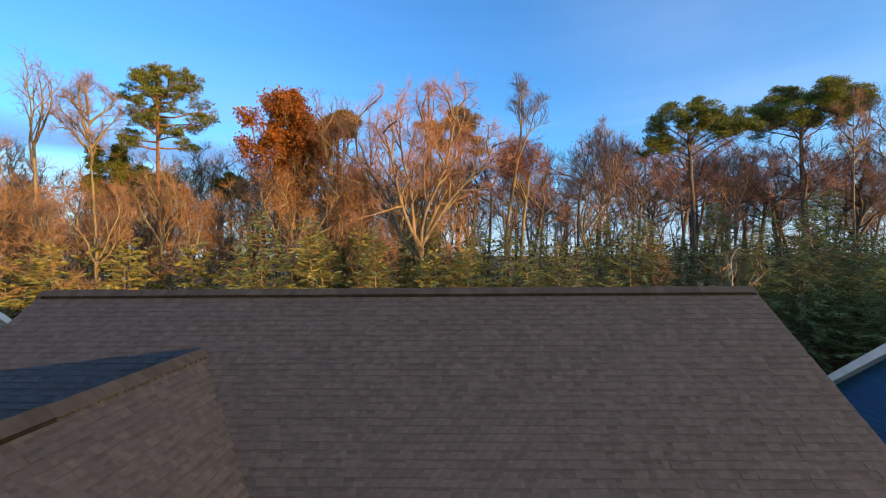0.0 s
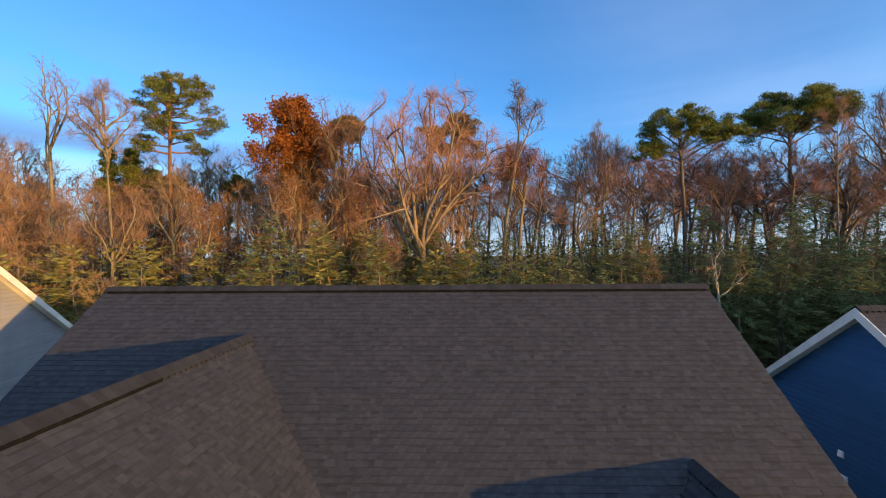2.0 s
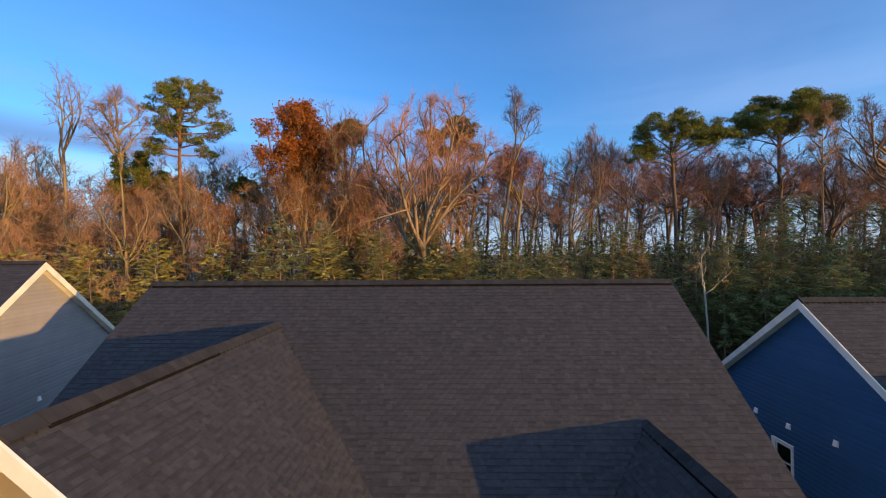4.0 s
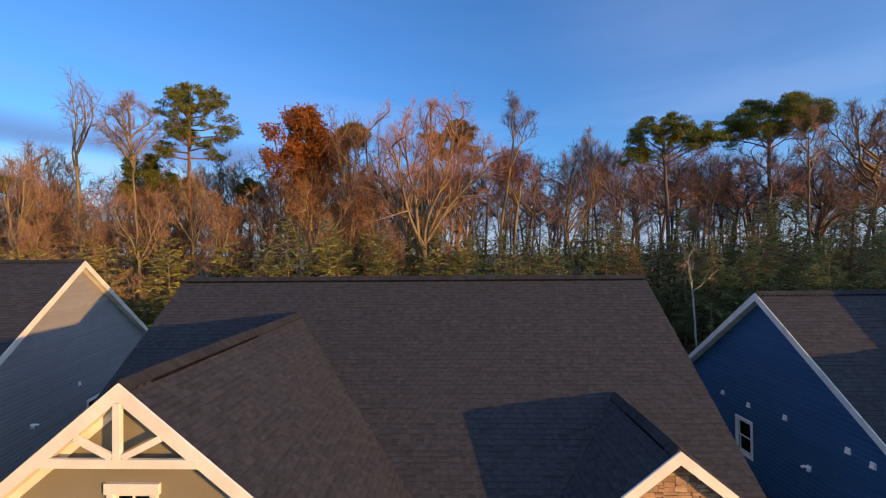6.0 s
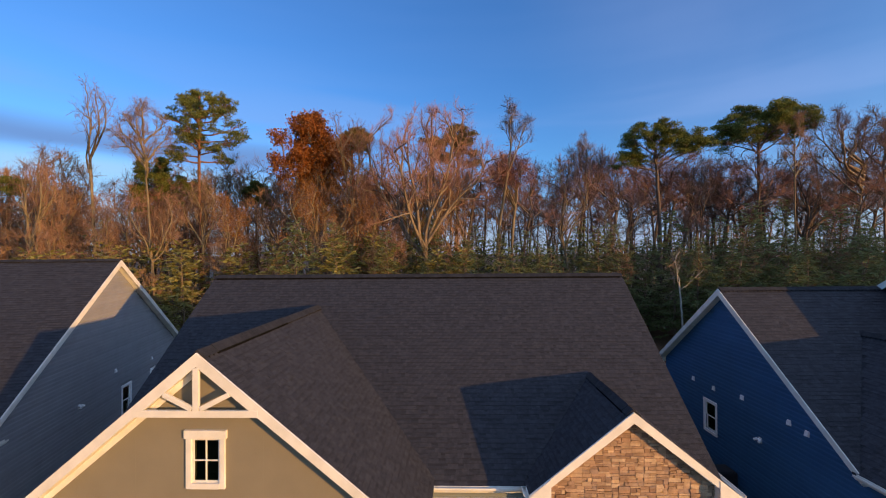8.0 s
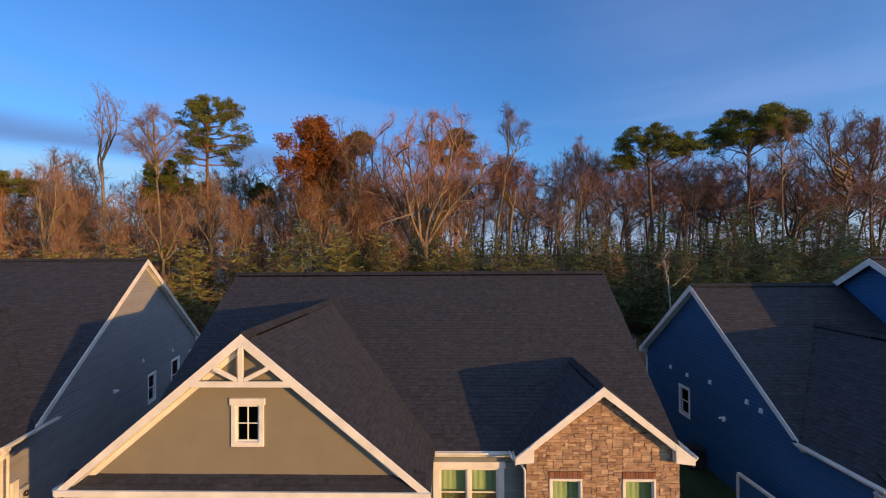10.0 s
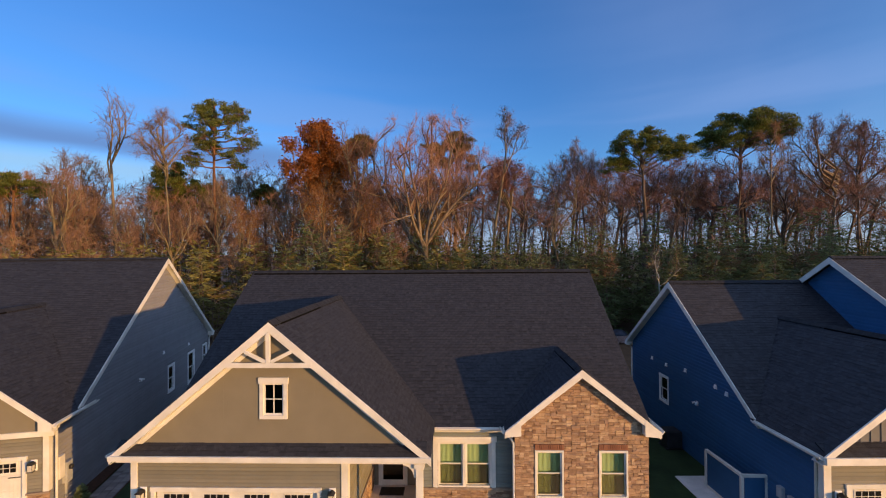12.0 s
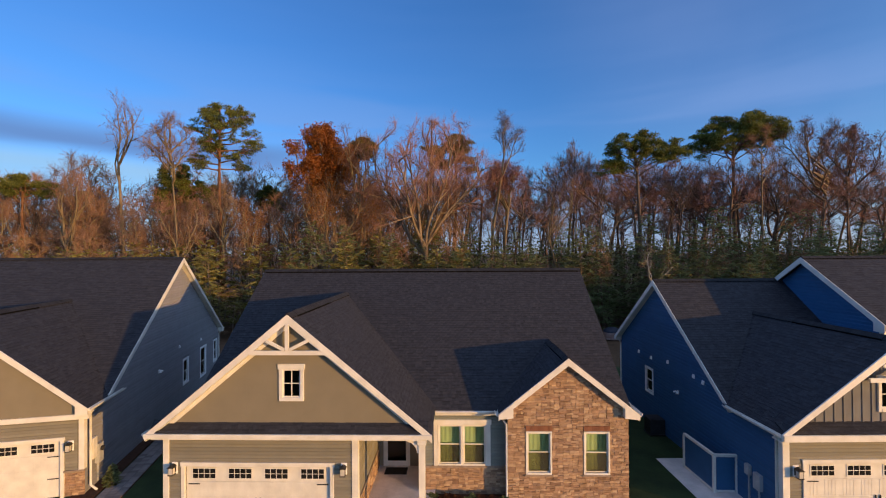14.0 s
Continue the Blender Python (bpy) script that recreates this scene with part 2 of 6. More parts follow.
def foliage_material(name, colors, through=0.45):
    """Leaves that let some light through."""
    m = material(name, colors, 0.9, 0.4, 0.0, "island", specular=0.1)
    n, l = m.node_tree.nodes, m.node_tree.links
    p, out = n["Principled BSDF"], n["Material Output"]
    t = n.new("ShaderNodeBsdfTranslucent")
    l.new(p.inputs["Base Color"].links[0].from_socket, t.inputs["Color"])
    mix = n.new("ShaderNodeMixShader")
    mix.inputs["Fac"].default_value = through
    l.new(p.outputs["BSDF"], mix.inputs[1])
    l.new(t.outputs["BSDF"], mix.inputs[2])
    l.new(mix.outputs["Shader"], out.inputs["Surface"])
    return m


M_LEAF_RUST = foliage_material("rust_leaves", [(0.17, 0.058, 0.018), (0.31, 0.105, 0.025), (0.38, 0.165, 0.045)])
M_LEAF_BROWN = foliage_material("brown_oak_leaves", [(0.11, 0.068, 0.036), (0.18, 0.105, 0.052), (0.21, 0.135, 0.066)])
M_LEAF_RUSSET = foliage_material("russet_leaves", [(0.12, 0.056, 0.038), (0.19, 0.085, 0.055)])
M_NEEDLE = foliage_material("pine_needles", [(0.065, 0.095, 0.025), (0.135, 0.158, 0.039), (0.23, 0.225, 0.058)], 0.3)
M_BRUSH = foliage_material("thicket_leaves", [(0.075, 0.085, 0.04), (0.11, 0.125, 0.055), (0.14, 0.12, 0.06)])
M_EVERGREEN = foliage_material("evergreen_sprays", [(0.13, 0.16, 0.068), (0.18, 0.215, 0.09), (0.22, 0.25, 0.105)], 0.3)
M_EVERGREEN_OLIVE = foliage_material("olive_sprays", [(0.20, 0.20, 0.065), (0.29, 0.275, 0.088), (0.37, 0.33, 0.115)], 0.3)


def ground_material():
    m = material("ground_cover", [(0.018, 0.036, 0.012), (0.035, 0.06, 0.018)], 0.95, 0.8, 0.6, fine=9)
    n, l = m.node_tree.nodes, m.node_tree.links
    p = n["Principled BSDF"]
    lawn = p.inputs["Base Color"].links[0].from_socket
    co = n.new("ShaderNodeTexCoord")
    sep = n.new("ShaderNodeSeparateXYZ")
    l.new(co.outputs["Object"], sep.inputs["Vector"])
    edge = n.new("ShaderNodeTexNoise")
    edge.inputs["Scale"].default_value = 0.25
    l.new(co.outputs["Object"], edge.inputs["Vector"])
    add = n.new("ShaderNodeMath")
    add.operation = "MULTIPLY_ADD"
    add.inputs[1].default_value = 9.0
    l.new(edge.outputs["Fac"], add.inputs[0])
    l.new(sep.outputs["Y"], add.inputs[2])
    step = n.new("ShaderNodeMapRange")
    step.inputs["From Min"].default_value, step.inputs["From Max"].default_value = 25.0, 27.0
    l.new(add.outputs["Value"], step.inputs["Value"])
    litter = n.new("ShaderNodeValToRGB")
    litter.color_ramp.elements[0].color, litter.color_ramp.elements[1].color = (0.05, 0.028, 0.014, 1), (0.17, 0.10, 0.05, 1)
    spots = n.new("ShaderNodeTexNoise")
    spots.inputs["Scale"].default_value, spots.inputs["Detail"].default_value = 1.3, 8.0
    l.new(co.outputs["Object"], spots.inputs["Vector"])
    l.new(spots.outputs["Fac"], litter.inputs["Fac"])
    mix = n.new("ShaderNodeMix")
    mix.data_type = "RGBA"
    l.new(step.outputs["Result"], mix.inputs["Factor"])
    l.new(lawn, mix.inputs["A"])
    l.new(litter.outputs["Color"], mix.inputs["B"])
    l.new(mix.outputs["Result"], p.inputs["Base Color"])
    return m


def glass_material(name, tint, rough=0.02):
    m = bpy.data.materials.new(name)
    m.use_nodes = True
    n, l = m.node_tree.nodes, m.node_tree.links
    n.clear()
    out = n.new("ShaderNodeOutputMaterial")
    clear = n.new("ShaderNodeBsdfTransparent")
    clear.inputs["Color"].default_value = (*tint, 1)
    gloss = n.new("ShaderNodeBsdfGlossy")
    gloss.inputs["Roughness"].default_value = rough
    fresnel = n.new("ShaderNodeFresnel")
    fresnel.inputs["IOR"].default_value = 1.52
    mix = n.new("ShaderNodeMixShader")
    l.new(fresnel.outputs["Fac"], mix.inputs["Fac"])
    l.new(clear.outputs["BSDF"], mix.inputs[1])
    l.new(gloss.outputs["BSDF"], mix.inputs[2])
    l.new(mix.outputs["Shader"], out.inputs["Surface"])
    return m


M_GLASS = glass_material("window_glass", (0.76, 0.90, 0.80))
M_DARK_GLASS = glass_material("dark_window_glass", (0.35, 0.38, 0.38))


# ---- mesh tools ----
def mesh_of(name, verts, faces, mat, smooth=False):
    me = bpy.data.meshes.new(name)
    me.from_pydata([tuple(v) for v in verts], [], faces)
    me.materials.append(mat)
    if smooth:
        me.polygons.foreach_set("use_smooth", [True] * len(me.polygons))
    me.update()
    return me


def piece(name, me, parent=None, m=None, label=""):
    """One mesh object, under its thing or part."""
    ob = new(name, me)
    ob.parent = parent
    if m is not None:
        ob.matrix_basis = m
    return tagged(ob, label)


def thing(name, m, label, category, group="", kind=""):
    ob = new(name)
    ob.empty_display_size = 0.3
    ob.matrix_basis = m
    return tagged(ob, label, category, group, kind)


def part(name, bm, mat, parent, label="", smooth=False):
    me = bpy.data.meshes.new(name)
    bm.normal_update()
    bm.to_mesh(me)
    bm.free()
    me.materials.append(mat)
    if smooth:
        me.polygons.foreach_set("use_smooth", [True] * len(me.polygons))
    return piece(name, me, parent, None, label)


def box_into(bm, x0, x1, y0, y1, z0, z1, bevel=0.0, m=None):
    made = bmesh.ops.create_cube(bm, size=1.0)["verts"]
    bmesh.ops.scale(bm, vec=(x1 - x0, y1 - y0, z1 - z0), verts=made)
    bmesh.ops.translate(bm, vec=((x0 + x1) / 2, (y0 + y1) / 2, (z0 + z1) / 2), verts=made)
    if bevel:
        edges = list({e for v in made for e in v.link_edges})
        made = [v for v in bmesh.ops.bevel(bm, geom=edges, offset=bevel, segments=1, affect="EDGES")["verts"]]
    if m is not None:
        bmesh.ops.transform(bm, matrix=m, verts=made)
    return bm


def box(x0, x1, y0, y1, z0, z1, bevel=0.004, m=None):
    return box_into(bmesh.new(), x0, x1, y0, y1, z0, z1, bevel, m)


def prism(points, a, b, axis="y"):
    """A flat outline of (u, z) points drawn out from a to b along the axis."""
    bm = bmesh.new()
    put = (lambda u, z, d: (u, d, z)) if axis == "y" else (lambda u, z, d: (d, u, z))
    near = [bm.verts.new(put(u, z, a)) for u, z in points]
    far = [bm.verts.new(put(u, z, b)) for u, z in points]
    bm.faces.new(near)
    bm.faces.new(far[::-1])
    for i in range(len(points)):
        j = (i + 1) % len(points)
        bm.faces.new((near[j], near[i], far[i], far[j]))
    bmesh.ops.recalc_face_normals(bm, faces=bm.faces)
    return bm


def beam(parent, name, mat, p, q, width, depth, up=(0, 0, 1), label="", bevel=0.004):
    """A straight bar from p to q: width across, depth along the direction 'up'."""
    p, q = Vector(p), Vector(q)
    d = (q - p).normalized()
    side = d.cross(Vector(up)).normalized()
    top = side.cross(d)
    m = Matrix((side, d, top)).transposed().to_4x4()
    m.translation = (p + q) / 2
    h = (q - p).length / 2
    return part(name, box(-width / 2, width / 2, -h, h, -depth / 2, depth / 2, bevel, m), mat, parent, label)


def spans_at(outline, z):
    """Where the outline of (u, z) points is cut at height z, as (start, end) pairs."""
    cut = []
    for (u0, z0), (u1, z1) in zip(outline, outline[1:] + outline[:1]):
        if (z0 <= z) != (z1 <= z):
            cut.append(u0 + (u1 - u0) * (z - z0) / (z1 - z0))
    cut.sort()
    return list(zip(cut[::2], cut[1::2]))


def without(spans, holes, z0, z1):
    for a, b, h0, h1 in holes:
        if h0 < z1 - 0.01 and h1 > z0 + 0.01:
            spans = [s for p, q in spans for s in ((p, min(q, a)), (max(p, b), q)) if s[1] - s[0] > 0.01]
    return spans


def lap_siding(parent, outline, holes, exposure, mat, m, name="siding_board"):
    """Lap boards over an outline in the wall's own u, z; the outside lies at -y of m."""
    low, high = min(z for u, z in outline), max(z for u, z in outline)
    z = low
    while z < high - 0.02:
        top = min(z + exposure, high - 0.005)
        a = without(spans_at(outline, z + 0.004), holes, z, top)
        b = without(spans_at(outline, top - 0.001), holes, z, top)
        for i, (u0, u1) in enumerate(a):
            v0, v1 = b[i] if i < len(b) else ((u0 + u1) / 2 - 0.01, (u0 + u1) / 2 + 0.01)
            out, inn, k = -0.034, -0.002, 0.66
            w0, w1, mid = u0 + (v0 - u0) * k, u1 + (v1 - u1) * k, z + (top - z) * k
            verts = [(u0, out, z), (u1, out, z), (w1, out, mid), (w0, out, mid), (v1, inn, top + 0.002), (v0, inn, top + 0.002), (u0, 0, z), (u1, 0, z)]
            me = mesh_of(name, verts, [(0, 1, 2, 3), (3, 2, 4, 5), (6, 7, 1, 0), (0, 3, 5, 6), (1, 7, 4, 2)], mat)
            piece(name, me, parent, m)
        z += exposure


def wall_panel(outline, holes, thick):
    """A wall in the plane y = 0 (thick towards +y) with a flat base, its openings cut through."""
    us = sorted({round(u, 4) for u, z in outline} | {round(u, 4) for h in holes for u in h[:2]})
    bm = bmesh.new()
    low = min(z for u, z in outline)

    def top_at(u, inward):
        u = u + inward * 1e-4
        zs = [z0 + (z1 - z0) * (u - u0) / (u1 - u0) for (u0, z0), (u1, z1) in zip(outline, outline[1:] + outline[:1]) if u0 != u1 and min(u0, u1) <= u <= max(u0, u1)]
        return max(zs)

    for a, b in zip(us, us[1:]):
        mid = (a + b) / 2
        cuts = sorted((h[2], h[3]) for h in holes if h[0] <= mid <= h[1])
        floor_z = low
        for h0, h1 in cuts + [(None, None)]:
            ta, tb = (top_at(a, 1), top_at(b, -1)) if h0 is None else (h0, h0)
            if min(ta, tb) > floor_z - 1e-6 and max(ta, tb) > floor_z + 1e-4:
                v = [bm.verts.new(c) for c in ((a, 0, floor_z), (b, 0, floor_z), (b, 0, tb), (a, 0, ta), (a, thick, floor_z), (b, thick, floor_z), (b, thick, tb), (a, thick, ta))]
                for f in ((0, 1, 2, 3), (5, 4, 7, 6), (0, 4, 5, 1), (3, 2, 6, 7), (1, 5, 6, 2), (0, 3, 7, 4)):
                    bm.faces.new([v[i] for i in f])
            floor_z = h1
    bmesh.ops.remove_doubles(bm, verts=bm.verts, dist=1e-4)
    seen = {}
    for f in bm.faces:
        seen.setdefault(frozenset(f.verts), []).append(f)
    bmesh.ops.delete(bm, geom=[f for fs in seen.values() if len(fs) > 1 for f in fs], context="FACES_ONLY")
    return bm


def shingle_verts(width, length, rise, o, u, v, n, band):
    w = u * width
    m = rise + (0.004 - rise) * band / length
    return [o + n * rise, o + w + n * rise, o + w + v * band + n * m, o + v * band + n * m, o + w + v * length + n * 0.004, o + v * length + n * 0.004, o, o + w]


SHINGLE_FACES = [(0, 1, 2, 3), (3, 2, 4, 5), (6, 7, 1, 0), (0, 3, 5, 6), (1, 7, 4, 2)]


def shingled(parent, origin, u, v, width, length, name="roof_slope", keep=None, pick=None, exposure=0.145, seed=1, thick=0.16, eave=None, tabs=(0.12, 0.34)):
    """A roof slope: deck, then courses of laminated shingles from the eave up. keep(a, b) tells where they are laid;
    pick is a stretch (a0, a1, b0, b1) whose shingles are single pieces; eave: where the lowest course begins and ends, if it is shorter."""
    rng = random.Random(seed)
    o, u, v = Vector(origin), Vector(u).normalized(), Vector(v).normalized()
    n = u.cross(v).normalized()
    deck = bmesh.new()
    e0, e1 = eave or (0.0, width)
    c = [o + u * e0, o + u * e1, o + u * width + v * length, o + v * length]
    vs = [deck.verts.new(p - n * 0.002) for p in c] + [deck.verts.new(p - n * thick) for p in c]
    for f in ((0, 1, 2, 3), (7, 6, 5, 4), (0, 4, 5, 1), (1, 5, 6, 2), (2, 6, 7, 3), (3, 7, 4, 0)):
        deck.faces.new([vs[i] for i in f])
    slope = part(name, deck, M_CAP, parent)
    verts, faces = [], []
    shared = []
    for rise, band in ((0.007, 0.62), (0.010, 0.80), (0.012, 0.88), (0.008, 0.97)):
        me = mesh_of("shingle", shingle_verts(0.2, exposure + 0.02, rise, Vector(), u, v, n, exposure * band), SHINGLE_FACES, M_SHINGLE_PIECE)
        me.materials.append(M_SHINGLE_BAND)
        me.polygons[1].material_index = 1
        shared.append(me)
    b = 0.0
    row = 0
    while b < length - 0.02:
        step = min(exposure, length - b)
        a = -rng.uniform(0, 0.25)
        if pick and pick[2] <= b < pick[3]:
            count = int((pick[1] - pick[0]) / 0.2 + 0.01)
            for i in range(count):
                p = o + u * (pick[0] + 0.1 * (row % 2) + 0.2 * i) + v * b
                piece("shingle", rng.choice(shared), slope, Matrix.Translation(p))
            clear = (pick[0] + 0.1 * (row % 2), pick[0] + 0.1 * (row % 2) + 0.2 * count)
        else:
            clear = (1e9, 1e9)
        while a < width:
            w = rng.uniform(*tabs)
            a0, a1 = max(a, 0.0), min(a + w, width)
            if a0 < clear[0] < a1:
                a1 = clear[0]
            if clear[0] <= a0 < clear[1]:
                a = a0 = clear[1]
                a1 = min(a0 + w, width)
            if a1 - a0 > 0.02 and (keep is None or keep((a0 + a1) / 2, b)):
                k = len(verts)
                verts += shingle_verts(a1 - a0, step + 0.02, rng.choice((0.006, 0.009, 0.013)), o + u * a0 + v * b, u, v, n, step * rng.choice((0.55, 0.80, 0.90, 0.98)))
                faces += [tuple(i + k for i in f) for f in SHINGLE_FACES]
            a = max(a1, a + 0.02)
        b += exposure
        row += 1
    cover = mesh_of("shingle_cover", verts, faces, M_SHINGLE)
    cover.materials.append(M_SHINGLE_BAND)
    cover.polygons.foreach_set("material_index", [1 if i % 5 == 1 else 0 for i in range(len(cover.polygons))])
    tagged(piece("shingle_cover", cover, slope), kind="stuff")
    return slope


def ridge_caps(parent, p, q, slope_angle, width=0.17, up=0.0):
    """A row of folded cap shingles along a ridge."""
    p, q = Vector(p), Vector(q)
    d = (q - p).normalized()
    side = Vector((-d.y, d.x, 0))
    drop = math.tan(slope_angle) * width
    count = max(2, int((q - p).length / 0.16))
    verts, faces = [], []
    for i in range(count):
        a, b = p + d * ((q - p).length * i / count), p + d * ((q - p).length * (i + 1.25) / count)
        if i == count - 1:
            b = q
        k = len(verts)
        lift, low = Vector((0, 0, 0.064 + up)), Vector((0, 0, 0.061 + up))
        for c, h in ((a, lift), (b, low)):
            verts += [c + side * width + h - Vector((0, 0, drop)), c + h, c - side * width + h - Vector((0, 0, drop))]
        edge = Vector((0, 0, 0.02 if up == 0 else -0.03 - up))
        verts += [a + side * width - Vector((0, 0, drop)) - edge, a - edge, a - side * width - Vector((0, 0, drop)) - edge]
        faces += [(k, k + 3, k + 4, k + 1), (k + 1, k + 4, k + 5, k + 2), (k, k + 1, k + 7, k + 6), (k + 1, k + 2, k + 8, k + 7)]
    return tagged(piece("ridge_cap", mesh_of("ridge_cap", verts, faces, M_CAP), parent), kind="stuff")


def gutter(parent, p, q, out, label="white aluminium gutter"):
    """A K-profile trough from p to q at the eave; out points away from the wall."""
    p, q, out = Vector(p), Vector(q), Vector(out)
    prof = [(0.0, 0.0), (0.0, -0.12), (0.06, -0.12), (0.075, -0.09), (0.12, -0.05), (0.12, 0.0), (0.105, 0.0), (0.10, -0.045), (0.06, -0.08), (0.015, -0.105), (0.012, 0.0)]
    bm = bmesh.new()
    rings = [[bm.verts.new(e + out * a + Vector((0, 0, b))) for a, b in prof] for e in (p, q)]
    for i in range(len(prof)):
        j = (i + 1) % len(prof)
        bm.faces.new((rings[0][i], rings[0][j], rings[1][j], rings[1][i]))
    bm.faces.new(rings[0][::-1])
    bm.faces.new(rings[1])
    bmesh.ops.recalc_face_normals(bm, faces=bm.faces)
    return part("gutter", bm, M_WHITE, parent, label)


def pipe(name, pts, r, mat, parent, label="", sides=8):
    verts, faces = [], []
    tube(verts, faces, [Vector(p) for p in pts], [r] * len(pts), sides)
    return piece(name, mesh_of(name, verts, faces, mat, True), parent, None, label)


def tube(verts, faces, pts, radii, sides):
    k = len(verts)
    for i, p in enumerate(pts):
        d = (pts[min(i + 1, len(pts) - 1)] - pts[max(i - 1, 0)]).normalized()
        a = d.cross(Vector((0.31, 0.95, 0.05)) if abs(d.y) < 0.9 else Vector((1, 0, 0))).normalized()
        b = d.cross(a)
        for s in range(sides):
            t = 2 * math.pi * s / sides
            verts.append(p + (a * math.cos(t) + b * math.sin(t)) * radii[i])
    for i in range(len(pts) - 1):
        for s in range(sides):
            r = (s + 1) % sides
            faces.append((k + i * sides + s, k + i * sides + r, k + (i + 1) * sides + r, k + (i + 1) * sides + s))


def window_unit(parent, m, w, h, name="window", muntins=None, header=False, trim=0.1, curtain=False, double_hung=True, glass=None):
    """A window in the opening 0..w, 0..h of the wall at m: casing, sashes, pane, sill, what hangs behind."""
    win = new(name)
    win.parent, win.matrix_basis = parent, m
    win.empty_display_size = 0.1
    glass = glass or M_GLASS
    trim_mat = M_VINYL if name == "side_window" else M_WHITE
    for n, a in (("left_casing", (-trim, 0.0)), ("right_casing", (w, w + trim))):
        part("casing", box(a[0], a[1], -0.05, 0.03, -trim, h), trim_mat, win)
    top = 0.17 if header else trim
    over = 0.035 if header else 0.0
    part("head_casing", box(-trim - over, w + trim + over, -0.062, 0.03, h, h + top), trim_mat, win)
    part("window_sill", box(0.0, w, -0.06, 0.03, -trim, 0.0), trim_mat, win)
    rows = [(0.0, h)] if not double_hung else [(0.0, h / 2 + 0.015), (h / 2 - 0.015, h)]
    for i, (z0, z1) in enumerate(rows):
        y = 0.035 - 0.03 * i if double_hung else 0.0
        s = bmesh.new()
        box_into(s, 0.0, 0.045, y, y + 0.03, z0, z1)
        box_into(s, w - 0.045, w, y, y + 0.03, z0, z1)
        box_into(s, 0.045, w - 0.045, y + 0.001, y + 0.029, z0, z0 + 0.045)
        box_into(s, 0.045, w - 0.045, y + 0.001, y + 0.029, z1 - 0.045, z1)
        part("sash", s, trim_mat, win)
        pane = part("pane", box(0.045, w - 0.045, y + 0.012, y + 0.018, z0 + 0.045, z1 - 0.045, 0), glass, win)
        pane.visible_shadow = False
    if muntins:
        nx, nz = muntins
        for i in range(1, nx):
            part("muntin", box(w * i / nx - 0.012, w * i / nx + 0.012, -0.012, 0.024, 0.045, h - 0.045, 0.002), M_WHITE, win)
        for i in range(1, nz):
            part("muntin", box(0.045, w - 0.045, -0.010, 0.022, h * i / nz - 0.012, h * i / nz + 0.012, 0.002), M_WHITE, win)
    if curtain:
        c = bmesh.new()
        cols = 40
        for half in (0, 1):
            a0, a1 = (0.0, 0.53 * w) if half == 0 else (0.47 * w, w)
            ring = []
            for i in range(cols + 1):
                t = i / cols
                y = 0.16 + 0.03 * half + 0.006 * math.sin(t * 17 + half) + 0.002 * math.sin(t * 81)
                ring.append([c.verts.new((a0 + (a1 - a0) * t, y, z)) for z in (0.0, h)])
            for p, q in zip(ring, ring[1:]):
                c.faces.new((p[0], q[0], q[1], p[1]))
        part("curtain", c, M_CURTAIN, win, "green curtain drawn behind the glass", True)
        sc = part("insect_screen", box(0.045, w - 0.045, 0.006, 0.012, 0.045, h / 2, 0), M_SCREEN_CLEAR, win)
        sc.visible_shadow = False
    # a dark sheet paints in the shade of the room behind
    part("dark_room", box(-0.1, w + 0.1, 0.6, 0.62, -0.1, h + 0.1, 0), M_ROOM_SHADE, win)
    return win


M_SCREEN_CLEAR = glass_material("insect_screen_mesh", (0.60, 0.58, 0.50), 0.6)


def garage_door(parent, m, w, h, name="garage_door"):
    """A sectional door with long raised panels, a top row of small panes, and strap hinges."""
    d = new(name)
    d.parent, d.matrix_basis = parent, m
    d.empty_display_size = 0.1
    for s in range(4):
        z0, z1 = h * s / 4, h * (s + 1) / 4
        sec = bmesh.new()
        box_into(sec, 0, w, 0.0, 0.05, z0 + 0.003, z1 - 0.003, 0.004)
        if s < 3:
            for i in range(8):
                a = w * (i + 0.12) / 8
                for k in range(4):
                    g = w * 0.76 / 8 / 4
                    box_into(sec, a + g * k, a + g * (k + 1) - 0.006, -0.006, 0.002, z0 + 0.05 * (s == 0), z1 - 0.012, 0.003)
        part("door_section", sec, M_GARAGE_DOOR, d)
    z0, z1 = h * 0.80, h * 0.95
    for i in range(4):
        a0, a1 = w * (i / 4 + 0.045), w * ((i + 1) / 4 - 0.045)
        part("light_frame", box(a0 - 0.03, a1 + 0.03, -0.018, 0.004, z0 - 0.03, z1 + 0.03), M_WHITE, d)
        for c in range(4):
            for r in range(2):
                pw, ph = (a1 - a0) / 4, (z1 - z0) / 2
                part("pane", box(a0 + pw * c + 0.012, a0 + pw * (c + 1) - 0.012, -0.024, -0.017, z0 + ph * r + 0.01, z0 + ph * (r + 1) - 0.01, 0.001), M_DARK_PANE, d)
    for z in (h * 0.71, h * 0.32):
        for a in (0.08, w - 0.45):
            part("strap_hinge", box(a, a + 0.37, -0.03, -0.012, z, z + 0.035), M_DARK, d, "black strap hinge")
    for a in (w / 2 - 0.09, w / 2 + 0.06):
        part("pull_handle", box(a, a + 0.03, -0.045, -0.012, h * 0.4, h * 0.4 + 0.25), M_DARK, d, "black pull handle")
    return d


M_DARK_PANE = material("dark_pane", [(0.012, 0.012, 0.014), (0.02, 0.02, 0.022)], 0.08, 2, 0.0, specular=0.5)


